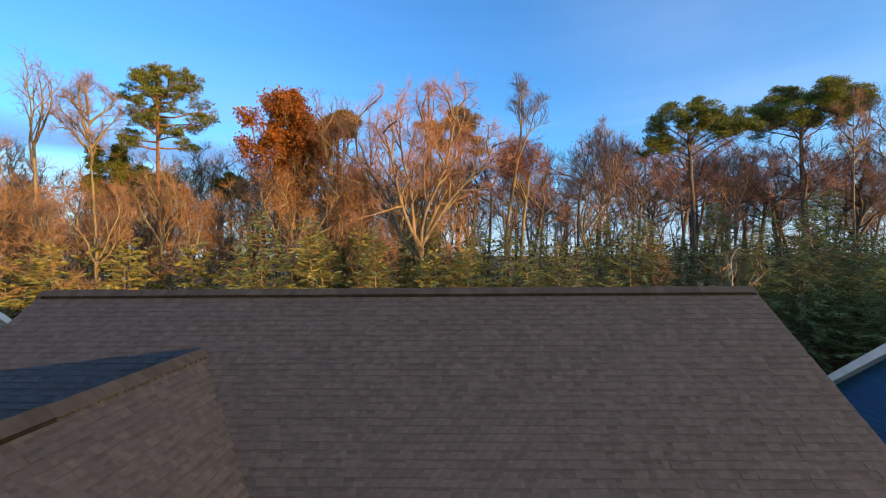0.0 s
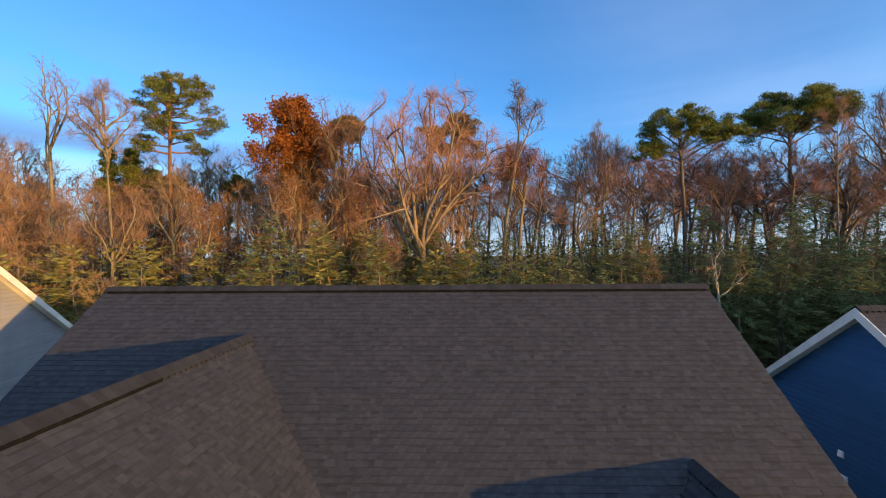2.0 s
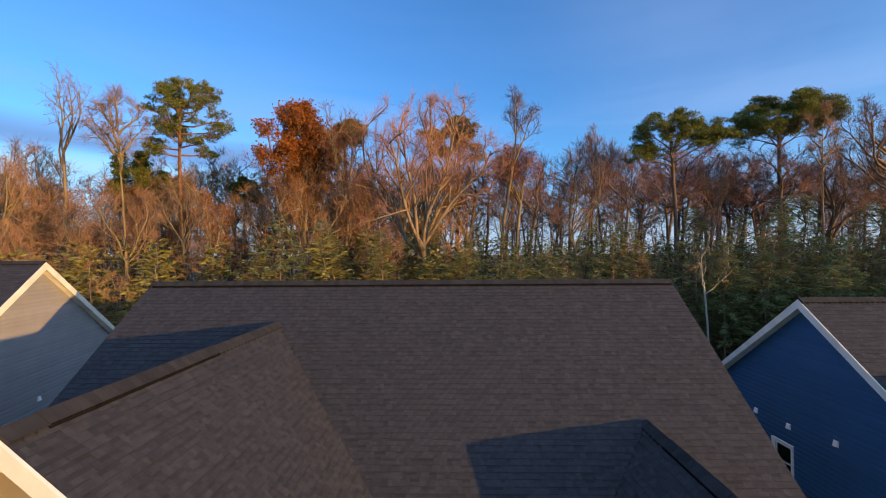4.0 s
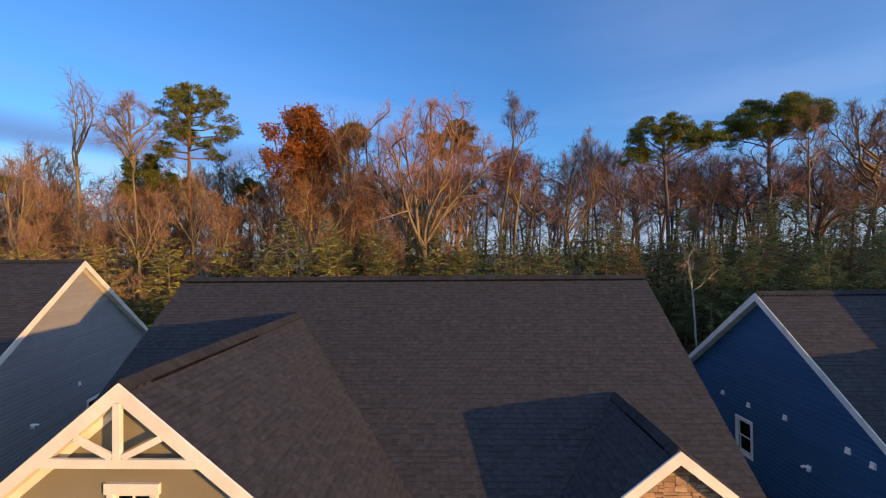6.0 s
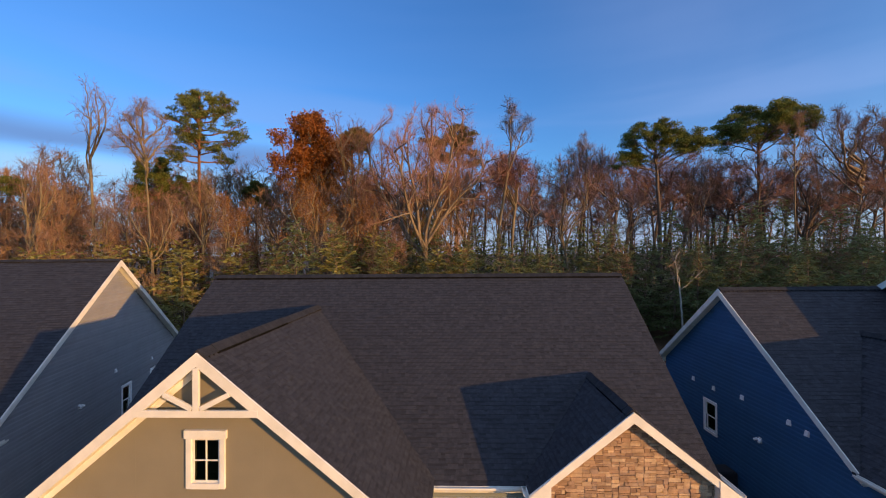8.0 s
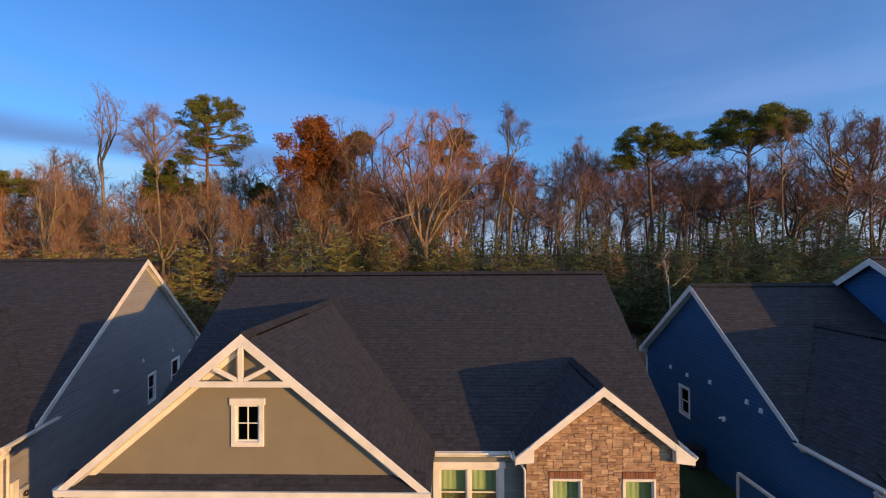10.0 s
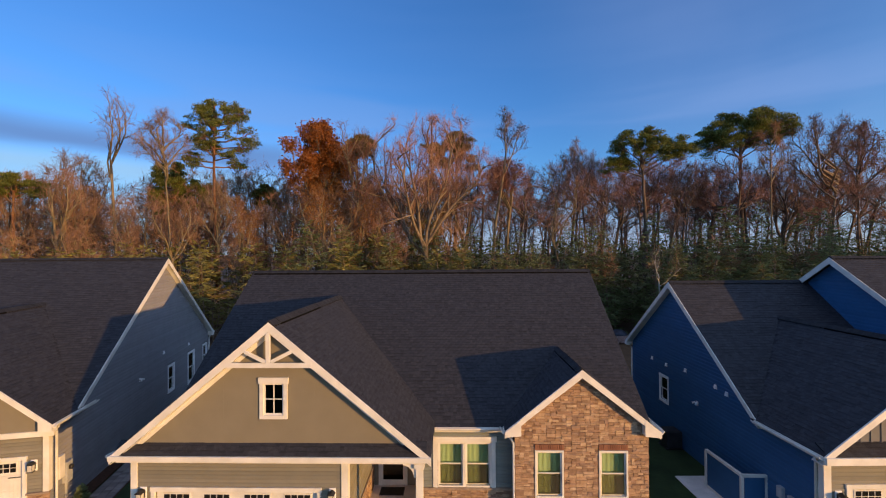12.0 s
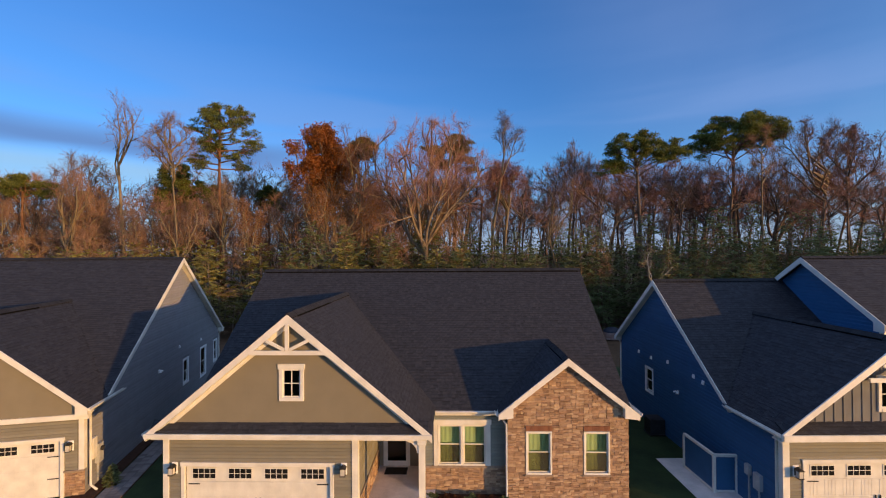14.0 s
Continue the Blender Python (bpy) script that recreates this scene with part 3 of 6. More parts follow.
def lantern(parent, m):
    """A coach lantern on its wall plate, with a curved arm."""
    l = new("wall_lantern")
    l.parent, l.matrix_basis = parent, m
    l.empty_display_size = 0.1
    part("mount_block", box(-0.10, 0.10, -0.022, 0.0, -0.19, 0.19, 0.012), M_VINYL, l, "white mounting block")
    part("wall_plate", box(-0.06, 0.06, -0.04, -0.018, -0.12, 0.12, 0.01), M_DARK, l)
    pipe("arm", [(0, -0.02, 0.05), (0, -0.08, 0.16), (0, -0.15, 0.19), (0, -0.17, 0.14)], 0.012, M_DARK, l)
    part("roof_cap", prism([(-0.11, 0.09), (0.11, 0.09), (0.03, 0.16), (-0.03, 0.16)], -0.27, -0.07), M_DARK, l)
    part("lamp_glass", box(-0.07, 0.07, -0.24, -0.10, -0.13, 0.09), M_LAMPGLASS, l)
    for a in (-0.075, 0.065):
        for b in (-0.245, -0.105):
            part("bar", box(a, a + 0.01, b, b + 0.01, -0.14, 0.09, 0.001), M_DARK, l)
    part("base", box(-0.085, 0.085, -0.255, -0.085, -0.16, -0.13), M_DARK, l)
    return l


def stone_field(parent, outline, holes, m, seed, single=True, limit=300, size=(0.38, 0.115)):
    """Ledge stone over an outline: a mosaic of uneven stones, each proud by its own depth."""
    rng = random.Random(seed)
    low, high = min(z for u, z in outline), max(z for u, z in outline)
    left, right = min(u for u, z in outline), max(u for u, z in outline)
    cells, todo = [], [(left, right, low, high)]
    while todo:
        a, b, c, d = todo.pop()
        w, h = b - a, d - c
        if w < size[0] * rng.uniform(0.6, 1.2) and h < size[1] * rng.uniform(0.7, 1.2):
            cells.append((a, b, c, d))
        elif w / h > 2.2:
            k = a + w * rng.uniform(0.32, 0.68)
            todo += [(a, k, c, d), (k, b, c, d)]
        else:
            k = c + h * rng.uniform(0.32, 0.68)
            todo += [(a, b, c, k), (a, b, k, d)]
    cells.sort(key=lambda e: -e[3])
    verts, faces, made = [], [], 0
    for a, b, c, d in cells:
        for p, q in without(spans_at(outline, min((c + d) / 2, high - 0.01)), holes, c, d):
            a0, a1 = max(a, p) + 0.001, min(b, q) - 0.001
            if a1 - a0 < 0.03:
                continue
            z0, z1 = c + 0.001, d - 0.001
            out = -rng.uniform(0.012, 0.036)
            j = lambda: rng.uniform(-0.011, 0.011)
            v = [(a0, 0.0, z0), (a1, 0.0, z0), (a1, 0.0, z1), (a0, 0.0, z1),
                 (a0 + 0.004 + j(), out + j(), z0 + 0.004 + j() / 2), (a1 - 0.004 + j(), out + j(), z0 + 0.004 + j() / 2),
                 (a1 - 0.004 + j(), out + j(), z1 - 0.004 + j() / 2), (a0 + 0.004 + j(), out + j(), z1 - 0.004 + j() / 2)]
            f = [(4, 5, 6, 7), (0, 1, 5, 4), (1, 2, 6, 5), (2, 3, 7, 6), (3, 0, 4, 7)]
            if single and made < limit:
                piece("stone", mesh_of("stone", v, f, M_STONE), parent, m)
                made += 1
            else:
                k = len(verts)
                verts += v
                faces += [tuple(i + k for i in g) for g in f]
    if verts:
        tagged(piece("stonework", mesh_of("stonework", verts, faces, M_STONE_JOINED), parent, m), kind="stuff")


def side_wall_frame(x, y, facing):
    """The frame of a wall that looks left (-1) or right (+1): u runs along the wall, outside is its -y."""
    return Matrix.Translation((x, y, 0)) @ (Euler((0, 0, radians(-90))).to_matrix().to_4x4() if facing < 0 else Euler((0, 0, radians(90))).to_matrix().to_4x4())


# ---- ground ----
def build_ground():
    bm = bmesh.new()
    xs = [-3000, -400, -120] + [i * 4 for i in range(-20, 21)] + [120, 400, 3000]
    ys = [-3000, -300, -60] + [i * 4 for i in range(-8, 30)] + [160, 500, 3000]
    rng = random.Random(4)
    grid = [[bm.verts.new((x, y, (rng.uniform(-0.12, 0.05) if y > 26 and abs(x) < 100 and y < 140 else 0.0))) for x in xs] for y in ys]
    for i in range(len(ys) - 1):
        for j in range(len(xs) - 1):
            bm.faces.new((grid[i][j], grid[i][j + 1], grid[i + 1][j + 1], grid[i + 1][j]))
    g = part("ground", bm, ground_material(), None)
    tagged(g, "short dark lawn that turns to leaf litter under the trees", "ground", kind="structure")


build_ground()


def rake_boards(parent, xc, half, apex, slope, y0, y1, drop=0.26, frieze=0.15, name="rake_board"):
    """The two sloping boards of a gable, and the soffits behind them up to the wall at y1."""
    for s in (-1, 1):
        e = xc + s * half
        z = apex - slope * half
        part(name, prism([(xc, apex + 0.01), (e, z + 0.01), (e, z - drop * 0.75), (xc, apex - drop)], y0 - 0.05, y0 - 0.004), M_WHITE, parent)
        part("soffit", prism([(xc, apex - 0.215), (e, z - 0.215), (e, z - 0.235), (xc, apex - 0.235)], y0 - 0.002, y1), M_WHITE, parent)
        if frieze:
            f = xc + s * (half - 0.45)
            part("frieze_board", prism([(xc, apex - 0.237), (f, z + 0.45 * slope - 0.237), (f, z + 0.45 * slope - 0.237 - frieze), (xc, apex - 0.237 - frieze)], y1 - 0.035, y1 - 0.003), M_WHITE, parent)


def gable_roof(parent, xc, half, apex, slope, y0, y1, main=None, seed=5, name="gable_roof", stop=None, tabs=(0.12, 0.34)):
    """A gable whose ridge runs along y from y0 (front) to y1. main(x, y) is the height of the roof it dies into."""
    ln = math.hypot(half, half * slope)
    ez = apex - slope * half
    cos = half / ln

    def keep_right(a, b):
        x, y, z = xc + half - b * cos, y0 + a, ez + b * cos * slope
        return main is None or z > main(x, y) - 0.03

    def keep_left(a, b):
        x, y, z = xc - half + b * cos, y1 - a, ez + b * cos * slope
        return main is None or z > main(x, y) - 0.03

    stop = y1 if stop is None else stop
    shingled(parent, (xc + half, y0, ez), (0, 1, 0), (-1, 0, slope), y1 - y0, ln, name, keep_right, seed=seed, tabs=tabs, eave=(0.0, stop - y0))
    shingled(parent, (xc - half, y1, ez), (0, -1, 0), (1, 0, slope), y1 - y0, ln, name, keep_left, seed=seed + 1, tabs=tabs, eave=(y1 - stop, y1 - y0))


def vented_ridge(parent, p, q, slope, plain0, plain1):
    """Cap shingles along a ridge, raised on a dark vent but for a plain stretch at either end."""
    p, q = Vector(p), Vector(q)
    d = (q - p).normalized()
    a, b = p + d * plain0, q - d * plain1
    ridge_caps(parent, p, a, math.atan(slope))
    ridge_caps(parent, b, q, math.atan(slope))
    ridge_caps(parent, a, b, math.atan(slope), 0.17, 0.014)
    prof = [(-0.165, p.z - 0.165 * slope - 0.03), (0.165, p.z - 0.165 * slope - 0.03), (0.165, p.z - 0.165 * slope + 0.055), (0.0, p.z + 0.055), (-0.165, p.z - 0.165 * slope + 0.055)]
    if abs(d.x) > 0.5:
        part("ridge_vent", prism([(p.y + u, z) for u, z in prof], a.x, b.x, "x"), M_VENT, parent)
    else:
        part("ridge_vent", prism([(p.x + u, z) for u, z in prof], a.y, b.y), M_VENT, parent)


def truss(parent, xc, apex, slope, y, half=1.36, drop=1.19):
    """The open gable ornament: tie, king post and two braces."""
    zb = apex - drop
    part("truss_tie", box(xc - half + 0.12, xc + half - 0.12, y - 0.045, y + 0.02, zb - 0.07, zb + 0.07), M_WHITE, parent)
    part("king_post", box(xc - 0.06, xc + 0.06, y - 0.055, y + 0.02, zb + 0.07, apex - 0.28), M_WHITE, parent)
    for s in (-1, 1):
        dx = 0.66
        beam(parent, "truss_brace", M_WHITE, (xc + s * 0.08, y - 0.02, zb + 0.09), (xc + s * dx, y - 0.02, apex - slope * dx - 0.26), 0.06, 0.10, (0, 0, 1))


# ---- the house in the middle ----
MAIN = pose(-1.2, 10.27, 0, 0, 0, -1.5)
house = thing("house", MAIN, "single-storey house with taupe siding, stone gable and charcoal shingle roof", "house")
# ridge height, pitch, run from ridge to eave, and the ridge line in the plan
RZ, RS, RUN, RY, XL, XR = 8.175, 0.742, 6.68, -0.12, -8.22, 8.20
EAVE = RZ - RS * RUN
GX, GH, GZ, GS = -3.58, 4.56, 7.125, 0.83
SX, SH, SZ, SS = 5.735, 2.48, 5.29, 0.797


def main_roof_height(x, y):
    return RZ + RS * (y - RY) if y > RY - RUN else -1


def keep_main(a, b):
    run = b / math.hypot(1, RS)
    x, y, z = XL + a, RY - RUN + run, EAVE + RS * run
    if -9.3 < y < -1.5 and GZ - GS * abs(x - GX) > z + 0.12:
        return False
    return not (y < -4 and SZ - SS * abs(x - SX) > z + 0.12)


def build_main_house():
    length = math.hypot(RUN, RS * RUN)
    shingled(house, (XL, RY - RUN, EAVE), (1, 0, 0), (0, 1, RS), XR - XL, length, "front_roof", keep_main, (8.2, 11.2, 2.5, 5.35), seed=11, tabs=(0.08, 0.21))
    shingled(house, (XR, RY + RUN, EAVE), (-1, 0, 0), (0, -1, RS), XR - XL, length, "rear_roof", lambda a, b: b > length - 0.6, seed=12)
    vented_ridge(house, (XL, RY, RZ), (XR, RY, RZ), RS, 0.12, 0.12)
    gable_roof(house, GX, GH, GZ, GS, -9.3, -1.3, main_roof_height, 21, "garage_roof", -6.9, (0.08, 0.21))
    gable_roof(house, SX, SH, SZ, SS, -7.38, -3.7, main_roof_height, 31, "stone_gable_roof", -6.85, (0.08, 0.21))
    vented_ridge(house, (GX, -9.3, GZ), (GX, RY - (RZ - GZ) / RS, GZ), GS, 0.5, 3.4)
    vented_ridge(house, (SX, -7.38, SZ), (SX, RY - (RZ - SZ) / RS, SZ), SS, 0.3, 1.1)
    # rakes of the main gables, left and right
    for x in (XL, XR):
        for s in (-1, 1):
            part("rake_board", prism([(RY, RZ - 0.06), (RY + s * RUN, EAVE - 0.06), (RY + s * RUN, EAVE - 0.22), (RY, RZ - 0.26)], x + 0.02 if x < 0 else x - 0.05, x + 0.05 if x < 0 else x - 0.02, "x"), M_WHITE, house)
    # walls
    under = lambda u: GZ - GS * abs(u - GX) - 0.24
    gable = [(-7.75, 3.2), (0.62, 3.2), (0.62, under(0.62)), (GX, under(GX)), (-7.75, under(-7.75))]
    hole = [(-3.81, -3.23, 4.46, 5.36)]
    up = part("gable_wall", wall_panel(gable, hole, 0.16), M_TAUPE, house, "smooth taupe panel gable wall")
    up.location.y = -9.08
    for x in (-6.2, -4.98, -2.36, -1.14):
        part("panel_joint", box(x - 0.006, x + 0.006, -9.082, -9.08, 3.6, under(x) - 0.05, 0), M_TAUPE, house)
    window_unit(house, pose(-3.81, -9.08, 4.46), 0.58, 0.90, "gable_window", (2, 2), True, 0.11, False, False, M_DARK_GLASS)
    low = [(-7.75, 0.0), (-1.45, 0.0), (-1.45, 3.2), (-7.75, 3.2)]
    dh = [(-7.08, -2.33, 0.0, 2.18)]
    front = part("garage_wall", wall_panel(low, dh, 0.16), M_TAUPE, house)
    front.location.y = -8.9
    lap_siding(front, [(-7.6, 0.15), (-1.62, 0.15), (-1.62, 3.19), (-7.6, 3.19)], [(-7.2, -2.21, 0.0, 2.31)], 0.115, M_TAUPE_LAP, Matrix())
    garage_door(house, pose(-7.08, -8.85, 0.02), 4.75, 2.16)
    for a, b in ((-7.20, -7.08), (-2.33, -2.21)):
        part("door_casing", box(a, b, -8.96, -8.8, 0, 2.18), M_WHITE, house)
    part("door_casing", box(-7.22, -2.19, -8.97, -8.8, 2.18, 2.31), M_WHITE, house)
    for a, b in ((-7.79, -7.60), (-1.62, -1.42)):
        part("corner_board", box(a, b, -8.965, -8.74, 0, 3.19), M_WHITE, house)
    for x in (-7.42, -1.88):
        lantern(house, pose(x, -8.925, 2.12))
    # the pent roof over the garage door, its fascia and soffit
    shingled(house, (-8.02, -9.34, 3.40), (1, 0, 0), (0, 0.28, 0.27), 8.88, 0.42, "pent_roof", seed=41, thick=0.04)
    part("fascia", box(-8.14, 0.98, -9.40, -9.33, 3.245, 3.385), M_WHITE, house)
    part("soffit", box(-7.95, 0.80, -9.33, -8.9, 3.19, 3.24, 0), M_WHITE, house)
    rake_boards(house, GX, GH, GZ, GS, -9.3, -9.08)
    truss(house, GX, GZ, GS, -9.31)
    # porch
    part("porch_floor", box(-1.45, 0.95, -9.5, -4.8, 0.0, 0.24), M_CONCRETE, house)
    part("porch_ceiling", box(-1.45, 0.95, -8.9, -4.8, 3.19, 3.25), M_WHITE, house)
    post = part("porch_post", box(0.56, 0.76, -9.30, -9.10, 0.24, 3.2), M_WHITE, house)
    part("post_base", box(0.52, 0.80, -9.34, -9.06, 0.24, 0.45), M_WHITE, post)
    part("post_cap", box(0.52, 0.80, -9.34, -9.06, 3.05, 3.19), M_WHITE, post)
    arc = [(0.20 + 0.30 * math.sin(radians(a)), 2.78 + 0.34 * math.cos(radians(a))) for a in range(0, 91, 15)]
    part("post_bracket", prism([(0.559, 2.78), (0.559, 3.05), (0.52, 3.05), (0.52, 3.188), (0.20, 3.188)] + arc, -9.26, -9.14), M_WHITE, post)
    side = part("porch_side_wall", box(-1.61, -1.45, -8.74, -4.8, 0, 3.19, 0), M_TAUPE, house)
    lap_siding(side, [(0.0, 1.15), (3.9, 1.15), (3.9, 3.18), (0.0, 3.18)], [], 0.115, M_TAUPE_LAP, side_wall_frame(-1.448, -8.72, 1))
    stone_field(side, [(0.0, 0.25), (3.9, 0.25), (3.9, 1.1), (0.0, 1.1)], [], side_wall_frame(-1.45, -8.72, 1), 7, False)
    part("stone_cap", box(-1.46, -1.36, -8.72, -4.8, 1.10, 1.16), M_MORTAR, side)
    back = part("porch_back_wall", wall_panel([(-1.45, 0.24), (0.5, 0.24), (0.5, 3.19), (-1.45, 3.19)], [(-1.16, -0.26, 0.24, 2.30)], 0.16), M_TAUPE, house)
    back.location.y = -4.8
    door = new("front_door")
    door.parent, door.matrix_basis = house, pose(-1.16, -4.78, 0.24)
    part("door_leaf", box(0.0, 0.9, 0.06, 0.11, 0.01, 2.06), M_DARK, door, "dark panelled front door")
    for a, b, c, d in ((-0.1, 0.0, 0.0, 2.06), (0.9, 1.0, 0.0, 2.06), (-0.1, 1.0, 2.06, 2.17)):
        part("door_casing", box(a, b, -0.06, 0.05, c, d), M_WHITE, door)
    s = bmesh.new()
    for a, b, c, d in ((0.0, 0.07, 0.0, 2.06), (0.83, 0.9, 0.0, 2.06), (0.07, 0.83, 1.97, 2.06), (0.07, 0.83, 0.0, 0.2)):
        box_into(s, a, b, -0.02, 0.01, c, d, 0.003)
    part("storm_door_frame", s, M_WHITE, door)
    part("storm_door_glass", box(0.07, 0.83, -0.008, -0.002, 0.2, 1.97, 0), M_DARK_GLASS, door).visible_shadow = False
    part("door_handle", box(0.80, 0.83, -0.06, -0.02, 0.95, 1.1), M_DARK, door)
    part("porch_right_wall", box(0.36, 0.52, -6.44, -4.8, 0.24, 3.19, 0), M_TAUPE, house)
    # bay with the double window
    holes = [(1.11, 1.915, 1.20, 2.62), (2.025, 2.83, 1.20, 2.62)]
    bay = part("window_wall", wall_panel([(0.36, 0.0), (3.62, 0.0), (3.62, 3.06), (0.36, 3.06)], holes, 0.16), M_SAGE_WALL, house)
    bay.location.y = -6.6
    lap_siding(bay, [(0.36, 1.14), (3.62, 1.14), (3.62, 3.05), (0.36, 3.05)], [(0.90, 3.03, 1.1, 2.86)], 0.115, M_SAGE_LAP, Matrix())
    stone_field(bay, [(0.36, 0.05), (3.60, 0.05), (3.60, 1.07), (0.36, 1.07)], [], Matrix(), 9, False)
    part("stone_cap", box(0.34, 3.60, -0.10, 0.0, 1.07, 1.14), M_MORTAR, bay)
    for a, b, _, _ in holes:
        window_unit(house, pose(a, -6.6, 1.20), b - a, 1.42, "front_window", None, False, 0.054, True)
    part("window_crown", box(0.87, 3.06, -6.70, -6.6, 2.68, 2.86), M_WHITE, house)
    for a in (0.91, 2.885):
        part("window_side_board", box(a, a + 0.14, -6.665, -6.58, 1.12, 2.68), M_WHITE, house)
    part("frieze_board", box(0.98, 3.35, RY - RUN + 0.02, RY - RUN + 0.06, EAVE - 0.17, EAVE - 0.02), M_WHITE, house)
    part("soffit", box(0.98, 3.62, RY - RUN + 0.06, -6.6, EAVE - 0.175, EAVE - 0.155, 0), M_WHITE, house)
    gutter(house, (0.98, RY - RUN, EAVE + 0.01), (3.30, RY - RUN, EAVE + 0.01), (0, -1, 0))
    pipe("downspout", [(3.40, RY - RUN - 0.08, EAVE - 0.06), (3.44, -7.02, EAVE - 0.2), (3.56, -7.15, EAVE - 0.36), (3.56, -7.15, 0.2), (3.5, -7.35, 0.08)], 0.04, M_WHITE, house, "white downspout")
    # stone gable
    sunder = lambda u: SZ - SS * abs(u - SX) - 0.24
    holes = [(4.30, 5.11, 1.17, 2.59), (6.36, 7.17, 1.17, 2.59)]
    outline = [(3.60, 0.0), (7.90, 0.0), (7.90, sunder(7.90)), (SX, sunder(SX)), (3.60, sunder(3.60))]
    wall = part("stone_wall", wall_panel(outline, holes, 0.2), M_MORTAR, house, "tan ledge-stone veneer wall")
    wall.location.y = -7.17
    clear = [(a - 0.07, b + 0.07, c - 0.09, d + 0.26) for a, b, c, d in holes]
    stone_field(wall, outline, clear, Matrix(), 3)
    for a, b, c, d in holes:
        window_unit(house, pose(a, -7.17, c), b - a, d - c, "front_window", None, False, 0.06, True)
        part("stone_sill", box(a - 0.1, b + 0.1, -7.25, -7.17, c - 0.12, c - 0.06), M_MORTAR, house)
        lintel = new("brick_lintel")
        lintel.parent, lintel.matrix_basis = house, pose(a - 0.06, -7.17, d + 0.07)
        me = bpy.data.meshes.new("brick")
        bm = box(0.004, 0.068, -0.05, 0.0, 0.0, 0.18, 0.004)
        bm.to_mesh(me)
        bm.free()
        me.materials.append(M_BRICK)
        for i in range(13):
            piece("brick", me, lintel, pose(0.0723 * i, 0, 0))
    rake_boards(house, SX, SH, SZ, SS, -7.38, -7.17, 0.25, 0.0)
    ez = SZ - SS * SH
    for s in (-1, 1):
        e, w = SX + s * SH, SX + s * (SH - 0.52)
        part("eave_return", prism([(e, ez - 0.02), (w, ez + 0.41), (w, ez - 0.12), (e, ez - 0.17)], -7.445, -7.19), M_WHITE, house)
    gutter(house, (SX + SH, -7.37, ez + 0.03), (SX + SH, -4.9, ez + 0.03), (1, 0, 0))
    gutter(house, (SX - SH, -7.0, ez + 0.03), (SX - SH, -7.37, ez + 0.03), (-1, 0, 0))
    gutter(house, (GX - GH, -2.0, GZ - GS * GH + 0.03), (GX - GH, -9.3, GZ - GS * GH + 0.03), (-1, 0, 0))
    # outer walls
    for x, f in ((-7.9, -1), (7.92, 1)):
        o = [(-6.4, 0.0), (6.4, 0.0), (6.4, RZ - RS * 6.4 - 0.22), (0, RZ - 0.22), (-6.4, RZ - RS * 6.4 - 0.22)]
        w = part("side_wall", wall_panel(o, [], 0.16), M_TAUPE, house)
        w.matrix_basis = side_wall_frame(x, RY, f)
    part("garage_side_wall", box(-7.75, -7.59, -8.74, -6.6, 0, 3.2, 0), M_TAUPE, house)
    part("rear_wall", box(-7.8, 7.8, 6.1, 6.26, 0, 3.3, 0), M_TAUPE, house)
    part("stone_side_wall", box(7.70, 7.90, -6.9, -6.6, 0, 3.2, 0), M_TAUPE, house)


M_SAGE_WALL = material("sage_wall", [(0.19, 0.21, 0.19), (0.23, 0.25, 0.225)], 0.7, 1.5, 0.15, speckle=0.06)
build_main_house()


def wall_fixture(name, parent, m, kind="vent"):
    f = new(name)
    f.parent, f.matrix_basis = parent, m
    f.empty_display_size = 0.1
    part("cover_plate", box(-0.08, 0.08, -0.03, 0.0, -0.09, 0.09, 0.008), M_VINYL, f)
    if kind == "vent":
        part("hood", prism([(-0.03, -0.075), (-0.075, -0.07), (-0.045, 0.07), (-0.03, 0.075)], -0.065, 0.065, "x"), M_VINYL, f)
    else:
        for s in (-1, 1):
            pipe("spot_head", [(s * 0.04, -0.03, 0.0), (s * 0.08, -0.08, 0.02), (s * 0.13, -0.16, -0.02)], 0.045, M_VINYL, f, "white floodlight head")


# ---- the grey house beside it, turned a little towards the street ----
LEFT = pose(-15.38, 13.19, 0, 0, 0, 12)
grey_house = thing("house", LEFT, "grey lap-sided house with white trim and charcoal shingle roof", "house")


